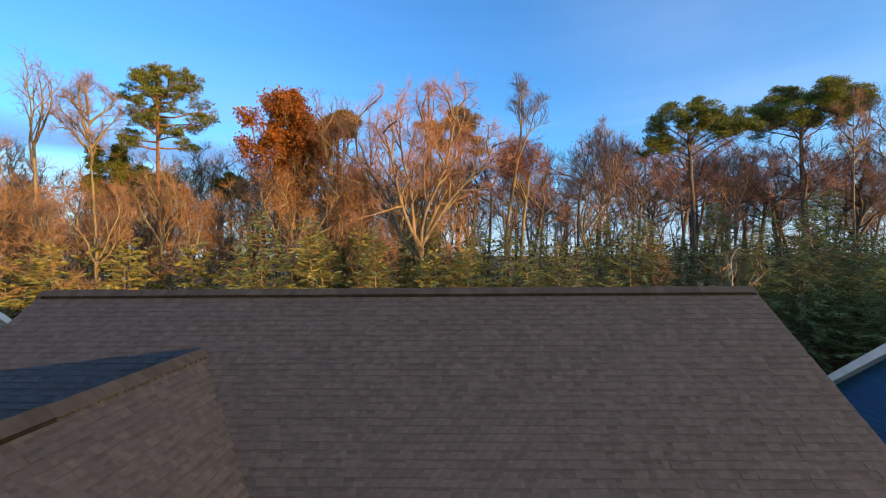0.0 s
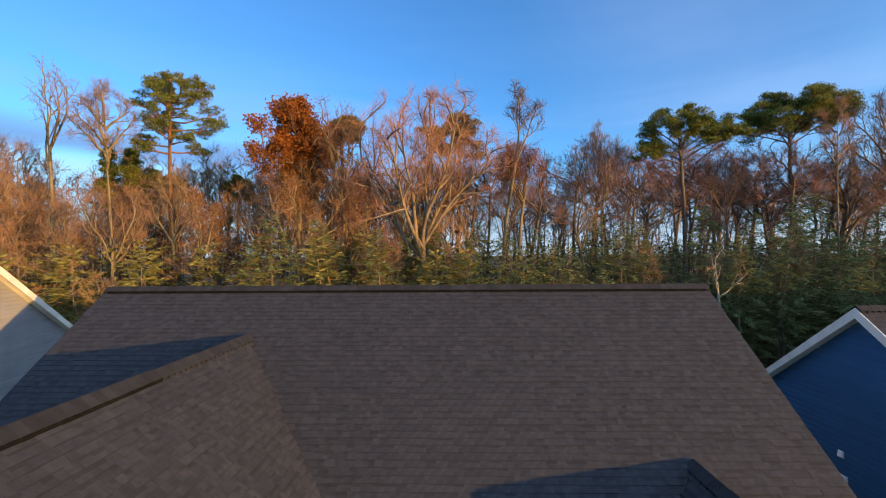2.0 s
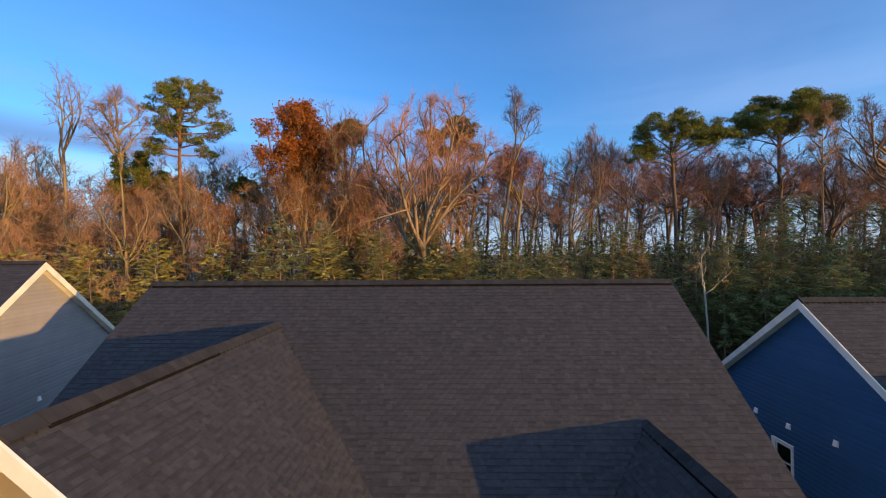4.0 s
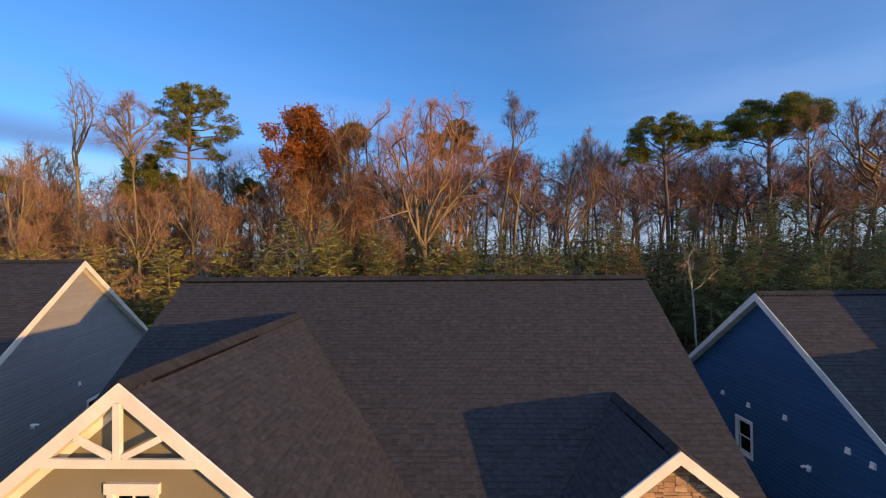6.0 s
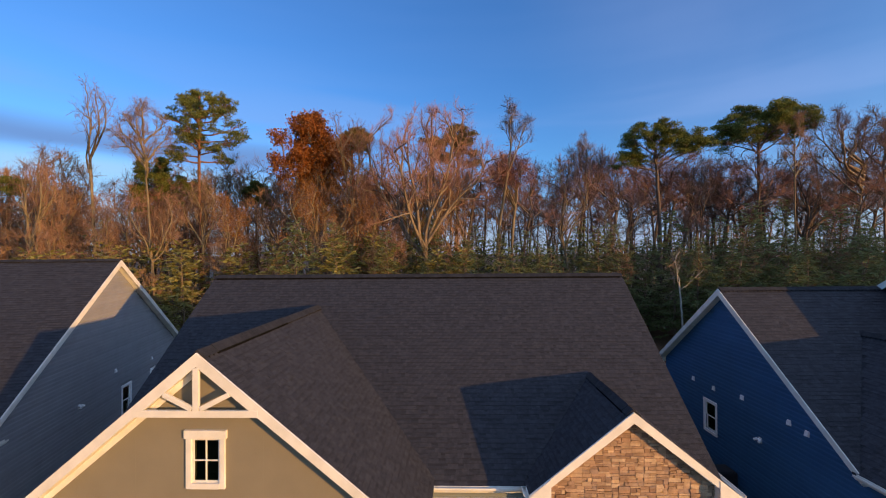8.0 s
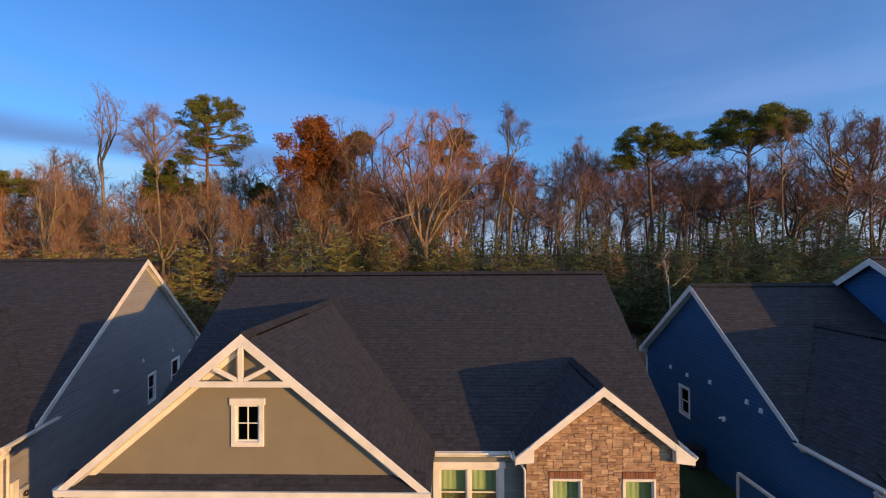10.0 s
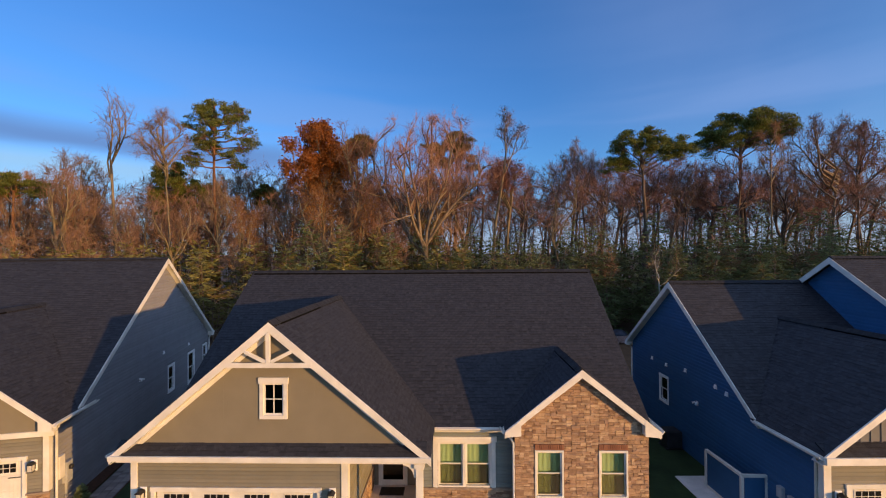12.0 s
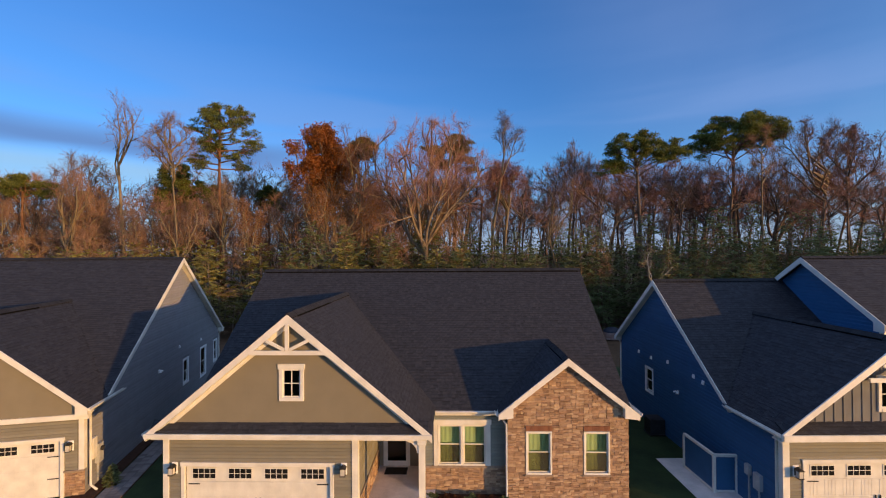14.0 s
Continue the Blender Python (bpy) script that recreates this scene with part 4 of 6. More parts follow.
def build_left_house():
    h = grey_house
    rz, rs, run = 8.86, 0.65, 8.4
    ev = rz - rs * run
    ln = math.hypot(run, rs * run)
    gx, gh, gz, gs = -4.1, 4.17, 6.83, 0.8333
    roof = lambda x, y: rz + rs * y if y > -run else -1

    def keep(a, b):
        x, y, z = -16.0 + a, -run + b * run / ln, ev + b * rs * run / ln
        return not (y < -2 and gz - gs * abs(x - gx) > z + 0.12)

    shingled(h, (-16.0, -run, ev), (1, 0, 0), (0, 1, rs), 16.0, ln, "front_roof", keep, seed=51)
    shingled(h, (0, run, ev), (-1, 0, 0), (0, -1, rs), 16.0, ln, "rear_roof", lambda a, b: b > ln - 0.5, seed=52)
    ridge_caps(h, (-16.0, 0, rz), (0, 0, rz), math.atan(rs))
    gable_roof(h, gx, gh, gz, gs, -9.9, -2.2, roof, 61, "garage_roof", -8.1)
    vented_ridge(h, (gx, -9.9, gz), (gx, -3.1, gz), gs, 0.5, 2.6)
    for s in (-1, 1):
        part("rake_board", prism([(0.0, rz + 0.0), (s * run, ev), (s * run, ev - 0.22), (0.0, rz - 0.28)], 0.003, 0.035, "x"), M_WHITE, h)
        part("soffit", prism([(0.0, rz - 0.2), (s * run, ev - 0.2), (s * run, ev - 0.22), (0.0, rz - 0.22)], -0.3, 0.0, "x"), M_WHITE, h)
    part("eave_return", prism([(run, ev - 0.01), (run - 0.45, ev + 0.28), (run - 0.45, ev - 0.25), (run, ev - 0.25)], -0.3, 0.05, "x"), M_WHITE, h)
    gutter(h, (0.06, run, ev + 0.02), (-16.0, run, ev + 0.02), (0, 1, 0))
    pipe("downspout", [(-0.08, run + 0.06, ev - 0.08), (-0.2, run - 0.1, ev - 0.28), (-0.24, run - 0.26, ev - 0.42), (-0.24, run - 0.26, 0.2)], 0.045, M_WHITE, h, "white downspout")
    # the long side wall
    wf = side_wall_frame(-0.3, 0, 1)
    top = lambda u: rz - rs * abs(u) - 0.22
    outline = [(-9.5, 0.0), (8.1, 0.0), (8.1, top(8.1)), (0, top(0)), (-7.8, top(-7.8)), (-9.5, 3.15)]
    holes = [(0.78, 1.56, 1.25, 2.60), (3.95, 5.0, 0.85, 2.65), (6.9, 7.6, 1.2, 2.6)]
    w = part("side_wall", wall_panel(outline, holes, 0.16), M_GREY, h)
    w.matrix_basis = wf
    lap_siding(w, outline, [(a - 0.12, b + 0.12, c - 0.12, d + 0.12) for a, b, c, d in holes], 0.15, M_GREY_LAP, Matrix())
    for a, b, c, d in holes:
        window_unit(h, wf @ pose(a, 0, c), b - a, d - c, "side_window", None, False, 0.12)
    wall_fixture("floodlight", h, wf @ pose(-2.77, -0.02, 2.9), "light")
    for a, z in ((0.1, 3.62), (4.0, 3.32)):
        wall_fixture("wall_vent", h, wf @ pose(a, -0.02, z))
    # garage front
    under = lambda u: gz - gs * abs(u - gx) - 0.24
    hole = [(gx - 0.75, gx + 0.75, 3.95, 5.0)]
    up = part("gable_wall", wall_panel([(-7.9, 3.05), (-0.3, 3.05), (-0.3, under(-0.3)), (gx, under(gx)), (-7.9, under(-7.9))], hole, 0.16), M_TAUPE, h)
    up.location.y = -9.68
    window_unit(h, pose(gx - 0.75, -9.68, 3.95), 1.5, 1.05, "gable_window", (4, 2), True, 0.11, False, False, M_DARK_GLASS)
    dh = [(-5.77, -1.02, 0.0, 2.13)]
    lo = part("garage_wall", wall_panel([(-7.9, 0), (-0.3, 0), (-0.3, 3.05), (-7.9, 3.05)], dh, 0.16), M_TAUPE, h)
    lo.location.y = -9.5
    lap_siding(lo, [(-7.8, 0.9), (-0.46, 0.9), (-0.46, 2.94), (-7.8, 2.94)], [(-5.9, -0.9, 0, 2.26)], 0.115, M_TAUPE_LAP, Matrix())
    stone_field(lo, [(-0.9, 0.05), (-0.235, 0.05), (-0.235, 0.94), (-0.9, 0.94)], [], Matrix(), 13, False)
    part("stone_cap", box(-0.9, -0.21, -9.6, -9.5, 0.94, 1.0), M_MORTAR, h)
    garage_door(h, pose(-5.77, -9.45, 0.02), 4.75, 2.11)
    for a, b in ((-5.9, -5.77), (-1.02, -0.89)):
        part("door_casing", box(a, b, -9.57, -9.4, 0, 2.13), M_WHITE, h)
    part("door_casing", box(-5.92, -0.87, -9.58, -9.4, 2.13, 2.26), M_WHITE, h)
    part("corner_board", box(-0.42, -0.235, -9.56, -9.36, 1.0, 3.0), M_WHITE, h)
    part("frieze_board", box(-7.9, 0.0, -9.74, -9.5, 2.94, 3.12), M_WHITE, h)
    lantern(h, pose(-0.68, -9.525, 1.92))
    rake_boards(h, gx, gh, gz, gs, -9.9, -9.68)
    truss(h, gx, gz, gs, -9.91)
    ez = gz - gs * gh
    part("eave_return", prism([(gx + gh, ez - 0.02), (gx + gh - 0.4, ez + 0.3), (gx + gh - 0.4, ez - 0.2), (gx + gh, ez - 0.2)], -9.965, -9.52), M_WHITE, h)
    gutter(h, (0.07, -9.9, ez + 0.03), (0.07, -7.3, ez + 0.03), (1, 0, 0))
    pipe("downspout", [(0.1, -9.75, ez - 0.08), (0.0, -9.6, ez - 0.28), (-0.13, -9.34, ez - 0.42), (-0.13, -9.34, 0.3), (0.1, -9.36, 0.1)], 0.045, M_WHITE, h, "white downspout")
    # service boxes on the side wall
    meter = new("electric_meter")
    meter.parent, meter.matrix_basis = h, wf @ pose(-8.6, -0.02, 1.3)
    part("meter_box", box(-0.17, 0.17, -0.16, 0, -0.45, 0.3, 0.01), M_GREYBOX, meter)
    pipe("meter_dial", [(0, -0.16, 0.08), (0, -0.24, 0.08)], 0.09, M_DARK, meter, "", 14)
    part("conduit", box(-0.03, 0.03, -0.07, 0, -1.2, -0.45), M_GREYBOX, meter)
    panel = new("service_panel")
    panel.parent, panel.matrix_basis = h, wf @ pose(-8.95, -0.02, 1.5)
    part("panel_box", box(-0.15, 0.15, -0.12, 0, -0.35, 0.45, 0.01), M_WHITE, panel)
    part("rear_wall", box(-16.0, -0.5, 7.9, 8.06, 0, 3.3, 0), M_GREY, h)
    part("far_side_wall", box(-16.0, -15.84, -7.9, 7.9, 0, 3.3, 0), M_GREY, h)
    part("front_wall", box(-15.8, -7.9, -8.0, -7.84, 0, 3.2, 0), M_GREY, h)


build_left_house()


# ---- the navy house on the other side ----
RIGHT = pose(10.6, 9.5, 0)
navy_house = thing("house", RIGHT, "navy lap-sided house with white trim and charcoal shingle roof", "house")


def build_right_house():
    h = navy_house
    rz, rs, run, back = 7.62, 0.75, 5.85, 5.0
    ev = rz - rs * run
    ln = math.hypot(run, rs * run)
    gx, gh, gz, gs = 3.8, 3.87, 6.22, 0.766
    gy0, wy = -8.5, -8.1
    roof = lambda x, y: rz + rs * y if y > -run else -1

    def keep(a, b):
        x, y, z = a, -run + b * run / ln, ev + b * rs * run / ln
        return not (y < -1 and gz - gs * abs(x - gx) > z + 0.12)

    shingled(h, (0, -run, ev), (1, 0, 0), (0, 1, rs), 14.5, ln, "front_roof", keep, seed=71)
    shingled(h, (14.5, back, rz - rs * back), (-1, 0, 0), (0, -1, rs), 14.5, math.hypot(back, rs * back), "rear_roof", lambda a, b: b > 5.6, seed=72)
    ridge_caps(h, (0, 0, rz), (14.5, 0, rz), math.atan(rs))
    gable_roof(h, gx, gh, gz, gs, gy0, -1.4, roof, 81, "garage_roof", -5.6)
    vented_ridge(h, (gx, gy0, gz), (gx, -1.7, gz), gs, 0.5, 2.6)
    for s, r in ((-1, run), (1, back)):
        z = rz - rs * r
        part("rake_board", prism([(0.0, rz), (s * r, z), (s * r, z - 0.2), (0.0, rz - 0.27)], -0.035, -0.003, "x"), M_WHITE, h)
        part("soffit", prism([(0.0, rz - 0.2), (s * r, z - 0.2), (s * r, z - 0.22), (0.0, rz - 0.22)], 0.0, 0.3, "x"), M_WHITE, h)
    zb = rz - rs * back
    part("eave_return", prism([(back, zb - 0.01), (back - 0.3, zb + 0.2), (back - 0.3, zb - 0.2), (back, zb - 0.2)], -0.04, 0.3, "x"), M_WHITE, h)
    gutter(h, (0.0, back, zb + 0.02), (14.5, back, zb + 0.02), (0, 1, 0))
    pipe("downspout", [(0.1, back + 0.06, zb - 0.08), (0.24, back - 0.1, zb - 0.25), (0.25, back - 0.28, zb - 0.4), (0.25, back - 0.28, 0.2)], 0.045, M_WHITE, h, "white downspout")
    wf = side_wall_frame(0.3, 0, -1)
    top = lambda u: rz - rs * abs(u) - 0.22
    outline = [(-back + 0.35, 0.0), (8.1, 0.0), (8.1, 3.02), (5.5, 3.02), (5.5, top(5.5)), (0, top(0)), (-back + 0.35, top(back - 0.35))]
    holes = [(-1.42, -0.72, 1.68, 2.82)]
    w = part("side_wall", wall_panel(outline, holes, 0.16), M_BLUE, h)
    w.matrix_basis = wf
    lap_siding(w, outline, [(a - 0.11, b + 0.11, c - 0.11, d + 0.11) for a, b, c, d in holes], 0.15, M_BLUE_LAP, Matrix())
    for a, b, c, d in holes:
        window_unit(h, wf @ pose(a, 0, c), b - a, d - c, "side_window", None, False, 0.11)
    for a, z in ((0.9, 3.68), (3.1, 3.6), (3.8, 3.53), (-2.25, 3.5), (-0.8, 3.5)):
        wall_fixture("wall_vent", h, wf @ pose(a, -0.02, z))
    wall_fixture("floodlight", h, wf @ pose(1.8, -0.02, 2.5), "light")
    # garage front
    under = lambda u: gz - gs * abs(u - gx) - 0.24
    hole = [(gx - 0.32, gx + 0.32, 3.95, 4.85)]
    up = part("gable_wall", wall_panel([(0.3, 3.05), (7.3, 3.05), (7.3, under(7.3)), (gx, under(gx)), (0.3, under(0.3))], hole, 0.16), M_BATTEN, h, "grey board-and-batten gable wall")
    up.location.y = wy
    x = 0.75
    while x < 7.1:
        for z0, z1 in ([(3.5, under(x) - 0.02)] if abs(x - gx) > 0.45 else [(3.5, 3.8), (5.1, under(x) - 0.02)]):
            if z1 > z0 + 0.05:
                part("batten", box(x - 0.025, x + 0.025, wy - 0.025, wy, z0, z1, 0.003), M_BATTEN, h)
        x += 0.305
    window_unit(h, pose(gx - 0.32, wy, 3.95), 0.64, 0.90, "gable_window", (2, 2), True, 0.11, False, False, M_DARK_GLASS)
    dh = [(1.0, 5.75, 0.0, 2.2)]
    lo = part("garage_wall", wall_panel([(0.3, 0), (7.3, 0), (7.3, 3.05), (0.3, 3.05)], dh, 0.16), M_TAUPE, h)
    lo.location.y = wy
    lap_siding(lo, [(0.47, 0.15), (7.2, 0.15), (7.2, 3.04), (0.47, 3.04)], [(0.88, 5.87, 0.0, 2.33)], 0.115, M_TAUPE_LAP, Matrix())
    garage_door(h, pose(1.0, wy + 0.05, 0.02), 4.75, 2.18)
    for a, b in ((0.88, 1.0), (5.75, 5.87)):
        part("door_casing", box(a, b, wy - 0.07, wy + 0.1, 0, 2.2), M_WHITE, h)
    part("door_casing", box(0.86, 5.89, wy - 0.08, wy + 0.1, 2.2, 2.33), M_WHITE, h)
    part("corner_board", box(0.235, 0.46, wy - 0.05, wy + 0.15, 0, 3.05), M_WHITE, h)
    lantern(h, pose(0.66, wy - 0.025, 1.95))
    shingled(h, (0.05, gy0 - 0.04, 3.30), (1, 0, 0), (0, 0.44, 0.22), 7.5, 0.5, "pent_roof", seed=91, thick=0.04)
    part("fascia", box(-0.05, 7.65, gy0 - 0.10, gy0 - 0.03, 3.07, 3.27), M_WHITE, h)
    part("soffit", box(0.05, 7.5, gy0 - 0.03, wy, 3.05, 3.075, 0), M_WHITE, h)
    rake_boards(h, gx, gh, gz, gs, gy0, wy)
    truss(h, gx, gz, gs, gy0 - 0.01, 1.2, 1.25)
    ez = gz - gs * gh
    gutter(h, (gx - gh, gy0, ez + 0.03), (gx - gh, -5.75, ez + 0.03), (-1, 0, 0))
    pipe("downspout", [(gx - gh - 0.05, gy0 + 0.15, ez - 0.08), (0.1, gy0 + 0.3, ez - 0.28), (0.22, wy + 0.2, ez - 0.4), (0.22, wy + 0.2, 0.2)], 0.045, M_WHITE, h, "white downspout")
    # the taller wing behind the garage
    wx, wyr, wz, wrun = 6.25, -1.6, 8.76, 3.95
    wln = math.hypot(wrun, 0.65 * wrun)
    we = wz - 0.65 * wrun
    shingled(h, (wx, wyr - wrun, we), (1, 0, 0), (0, 1, 0.65), 8.5, wln, "wing_roof", seed=101)
    shingled(h, (wx + 8.5, wyr + wrun, we), (-1, 0, 0), (0, -1, 0.65), 8.5, wln, "wing_roof", lambda a, b: b > wln - 0.5, seed=102)
    ridge_caps(h, (wx, wyr, wz), (wx + 8.5, wyr, wz), math.atan(0.65))
    for s in (-1, 1):
        part("rake_board", prism([(wyr, wz), (wyr + s * wrun, we), (wyr + s * wrun, we - 0.24), (wyr, wz - 0.28)], wx - 0.035, wx - 0.003, "x"), M_WHITE, h)
    part("eave_return", prism([(wyr - wrun, we - 0.01), (wyr - wrun + 0.45, we + 0.28), (wyr - wrun + 0.45, we - 0.3), (wyr - wrun, we - 0.3)], wx - 0.04, wx + 0.3, "x"), M_WHITE, h)
    o = [(-wrun + 0.35, 2.9), (wrun - 0.35, 2.9), (wrun - 0.35, we + 0.02), (0, wz - 0.2), (-wrun + 0.35, we + 0.02)]
    ww = part("wing_wall", wall_panel(o, [], 0.16), M_BLUE, h)
    ww.matrix_basis = side_wall_frame(wx + 0.3, wyr, -1)
    lap_siding(ww, o, [], 0.15, M_BLUE_LAP, Matrix())
    part("wing_front_wall", box(wx + 0.3, wx + 8.3, wyr - wrun + 0.35, wyr - wrun + 0.51, 2.9, we - 0.05, 0), M_TAUPE, h)
    part("corner_board", box(wx + 0.235, wx + 0.45, wyr - wrun + 0.31, wyr - wrun + 0.5, 3.0, we - 0.2), M_WHITE, h)
    part("rear_wall", box(0.5, 14.2, back - 0.5, back - 0.36, 0, 3.7, 0), M_BLUE, h)
    part("far_side_wall", box(14.0, 14.16, -5.5, back - 0.6, 0, 3.2, 0), M_BLUE, h)
    part("front_wall", box(7.3, 14.2, -5.6, -5.44, 0, 3.1, 0), M_BLUE, h)
    for a, z, wd, ht in ((7.05, 1.05, 0.34, 0.55), (6.55, 1.25, 0.22, 0.36)):
        u = new("utility_box")
        u.parent, u.matrix_basis = h, wf @ pose(a, -0.02, z)
        part("case", box(-wd / 2, wd / 2, -0.14, 0, -ht / 2, ht / 2, 0.012), M_GREYBOX, u)
        part("conduit", box(-0.025, 0.025, -0.06, 0, -z, -ht / 2), M_GREYBOX, u)


build_right_house()


# ---- unseen plain houses, added to shade the lower right of the wood ----
def build_shade_house(x, y, wide, deep, ridge, wall_mat):
    h = thing("house", pose(x, y, 0), "unseen plain house with charcoal shingle roof, added to shade the wood", "house", "houses farther along the row")
    half, ev = deep / 2, 3.2
    slope = (ridge - ev) / half
    for a in (-half + 0.4, half - 0.56):
        part("wall", box(-wide / 2 + 0.4, wide / 2 - 0.4, a, a + 0.16, 0, ev + 0.1, 0), wall_mat, h)
    o = [(-half + 0.4, 0.0), (half - 0.4, 0.0), (half - 0.4, ev + 0.1), (0.0, ridge - 0.25), (-half + 0.4, ev + 0.1)]
    for s in (-1, 1):
        w = part("gable_wall", wall_panel(o, [], 0.16), wall_mat, h)
        w.matrix_basis = side_wall_frame(s * (wide / 2 - 0.4), 0, s)
        part("roof_slope", prism([(0.0, ridge), (s * half, ev), (s * half, ev - 0.18), (0.0, ridge - 0.18)], -wide / 2, wide / 2, "x"), M_SHINGLE, h)
    ridge_caps(h, (-wide / 2, 0, ridge), (wide / 2, 0, ridge), math.atan(slope))


for row in ((40.0, 9.5, 15.5, 13.5, 8.4, M_TAUPE), (58.5, 8.5, 16.0, 14.0, 8.8, M_GREY), (77.5, 7.0, 16.0, 14.0, 8.8, M_TAUPE)):
    build_shade_house(*row)


# ---- in the side yards ----
screen = thing("privacy_screen", pose(10.02, 5.66, 0), "navy-panelled screen with white frame on a concrete pad", "fence")


def build_screen():
    runs = [((0, 0), (0.04, -1.95)), ((0.04, -1.95), (0.86, -2.0))]
    for (x0, y0), (x1, y1) in runs:
        d = Vector((x1 - x0, y1 - y0, 0))
        ln = d.length
        m = Matrix.Translation((x0, y0, 0)) @ Matrix.Rotation(math.atan2(d.y, d.x), 4, "Z")
        part("panel", box(0.08, ln - 0.08, -0.02, 0.02, 0.12, 1.36, 0.002, m), M_BLUE, screen)
        part("top_rail", box(0.0, ln, -0.055, 0.055, 1.36, 1.45, 0.005, m), M_WHITE, screen)
        part("bottom_rail", box(0.08, ln - 0.08, -0.03, 0.03, 0.04, 0.12, 0.004, m), M_WHITE, screen)
    for x, y in ((0, 0), (0.04, -1.95), (0.86, -2.0)):
        part("post", box(x - 0.05, x + 0.05, y - 0.05, y + 0.05, 0.02, 1.36), M_WHITE, screen)


build_screen()
pad = thing("concrete_pad", pose(0, 0, 0), "pale concrete pad beside the navy wall", "pad", kind="structure")
part("slab", box(9.2, 10.88, 3.0, 6.45, -0.1, 0.025, 0.01), M_CONCRETE, pad)

condenser = thing("air_conditioner", pose(10.45, 9.15, 0), "dark outdoor air-conditioning unit on the grass", "air conditioner")
part("casing", box(-0.36, 0.36, -0.36, 0.36, 0.06, 0.8, 0.03), M_DARK, condenser)
part("fan_grille", box(-0.3, 0.3, -0.3, 0.3, 0.8, 0.83, 0.01), M_DARK, condenser)
part("base_pad", box(-0.38, 0.38, -0.38, 0.38, 0.0, 0.06), M_DARK, condenser)

walkway = thing("paver_path", pose(-13.0, 5.6, 0, 0, 0, 12), "grey paver path beside the grey house", "path", kind="structure")


def build_path():
    me = bpy.data.meshes.new("paver")
    bm = box(-0.145, 0.145, -0.095, 0.095, 0.0, 0.035, 0.008)
    bm.to_mesh(me)
    bm.free()
    me.materials.append(M_PAVER)
    part("bedding", box(-0.48, 0.48, -4.2, 4.4, 0.0, 0.012, 0), M_SOIL, walkway)
    for j in range(42):
        for i in range(3):
            piece("paver", me, walkway, pose(-0.3 + 0.3 * i, -4.05 + 0.2 * j, 0.012, 0, 0, 0))


build_path()
bed = thing("mulch_bed", pose(0, 0, 0), "dark mulch bed along the wall", "garden bed", kind="structure")
part("mulch", box(-0.45, 0.45, -4.4, 4.6, 0.0, 0.05, 0.02, pose(-13.95, 5.4, 0, 0, 0, 12)), M_SOIL, bed)
front_bed = thing("mulch_bed", pose(0, 0, 0), "mulch bed below the stone wall", "garden bed", kind="structure")
part("mulch", box(0.8, 8.1, -8.4, -6.6, 0.0, 0.08, 0.03, MAIN), M_SOIL, front_bed)

doormat = thing("doormat", MAIN @ pose(-0.68, -5.25, 0.242), "dark rectangular doormat on the porch floor", "doormat")
part("mat", box(-0.42, 0.42, -0.26, 0.26, 0.0, 0.018, 0.006), M_DOORMAT, doormat)
part("border", box(-0.45, 0.45, -0.29, 0.29, 0.0, 0.010, 0.004), M_DARK, doormat)

fire_pit = thing("fire_pit", pose(17.6, 33.2, 0), "round brick fire pit under a dark domed cover", "fire pit")


def build_fire_pit():
    me = bpy.data.meshes.new("brick")
    bm = box(-0.15, 0.15, -0.09, 0.09, 0.0, 0.17, 0.01)
    bm.to_mesh(me)
    bm.free()
    me.materials.append(M_BRICK_PALE)
    for row in range(4):
        for i in range(16):
            a = 2 * math.pi * (i + 0.5 * (row % 2)) / 16
            piece("brick", me, fire_pit, pose(0.8 * math.cos(a), 0.8 * math.sin(a), 0.18 * row, 0, 0, math.degrees(a) + 90))
    verts, faces = [], []
    prof = [(0.86, 0.72), (0.84, 0.86), (0.66, 1.05), (0.38, 1.18), (0.06, 1.24)]
    for r, z in prof:
        verts += [(r * math.cos(2 * math.pi * k / 20), r * math.sin(2 * math.pi * k / 20), z) for k in range(20)]
    for i in range(len(prof) - 1):
        faces += [(i * 20 + k, i * 20 + (k + 1) % 20, (i + 1) * 20 + (k + 1) % 20, (i + 1) * 20 + k) for k in range(20)]
    faces.append(tuple(range(80, 100)))
    piece("cover", mesh_of("cover", verts, faces, M_COVER, True), fire_pit, None, "dark blue-grey domed cover")


M_BRICK_PALE = material("pale_red_brick", [(0.34, 0.20, 0.16), (0.46, 0.34, 0.29)], 0.9, 5, 0.4, "object")
M_COVER = material("vinyl_cover", [(0.022, 0.027, 0.045), (0.035, 0.042, 0.065)], 0.45, 3, 0.15)
build_fire_pit()


# ---- trees ----
def wander(rng, p, d, length, steps, bend, lift):
    """A crooked line from p along d, turning up or down by lift."""
    pts = [p.copy()]
    d = d.normalized()
    for i in range(steps):
        d = (d + Vector((rng.uniform(-bend, bend), rng.uniform(-bend, bend), rng.uniform(-bend, bend) * 0.6 + lift))).normalized()
        p = p + d * (length / steps)
        pts.append(p.copy())
    return pts


def along(pts, t):
    k = min(int(t * (len(pts) - 1)), len(pts) - 2)
    f = t * (len(pts) - 1) - k
    return pts[k].lerp(pts[k + 1], f), (pts[k + 1] - pts[k]).normalized()


def outward(rng, d, spread):
    side = d.cross(Vector((rng.uniform(-1, 1), rng.uniform(-1, 1), rng.uniform(-1, 1)))).normalized()
    return (d * math.cos(spread) + side * math.sin(spread)).normalized()


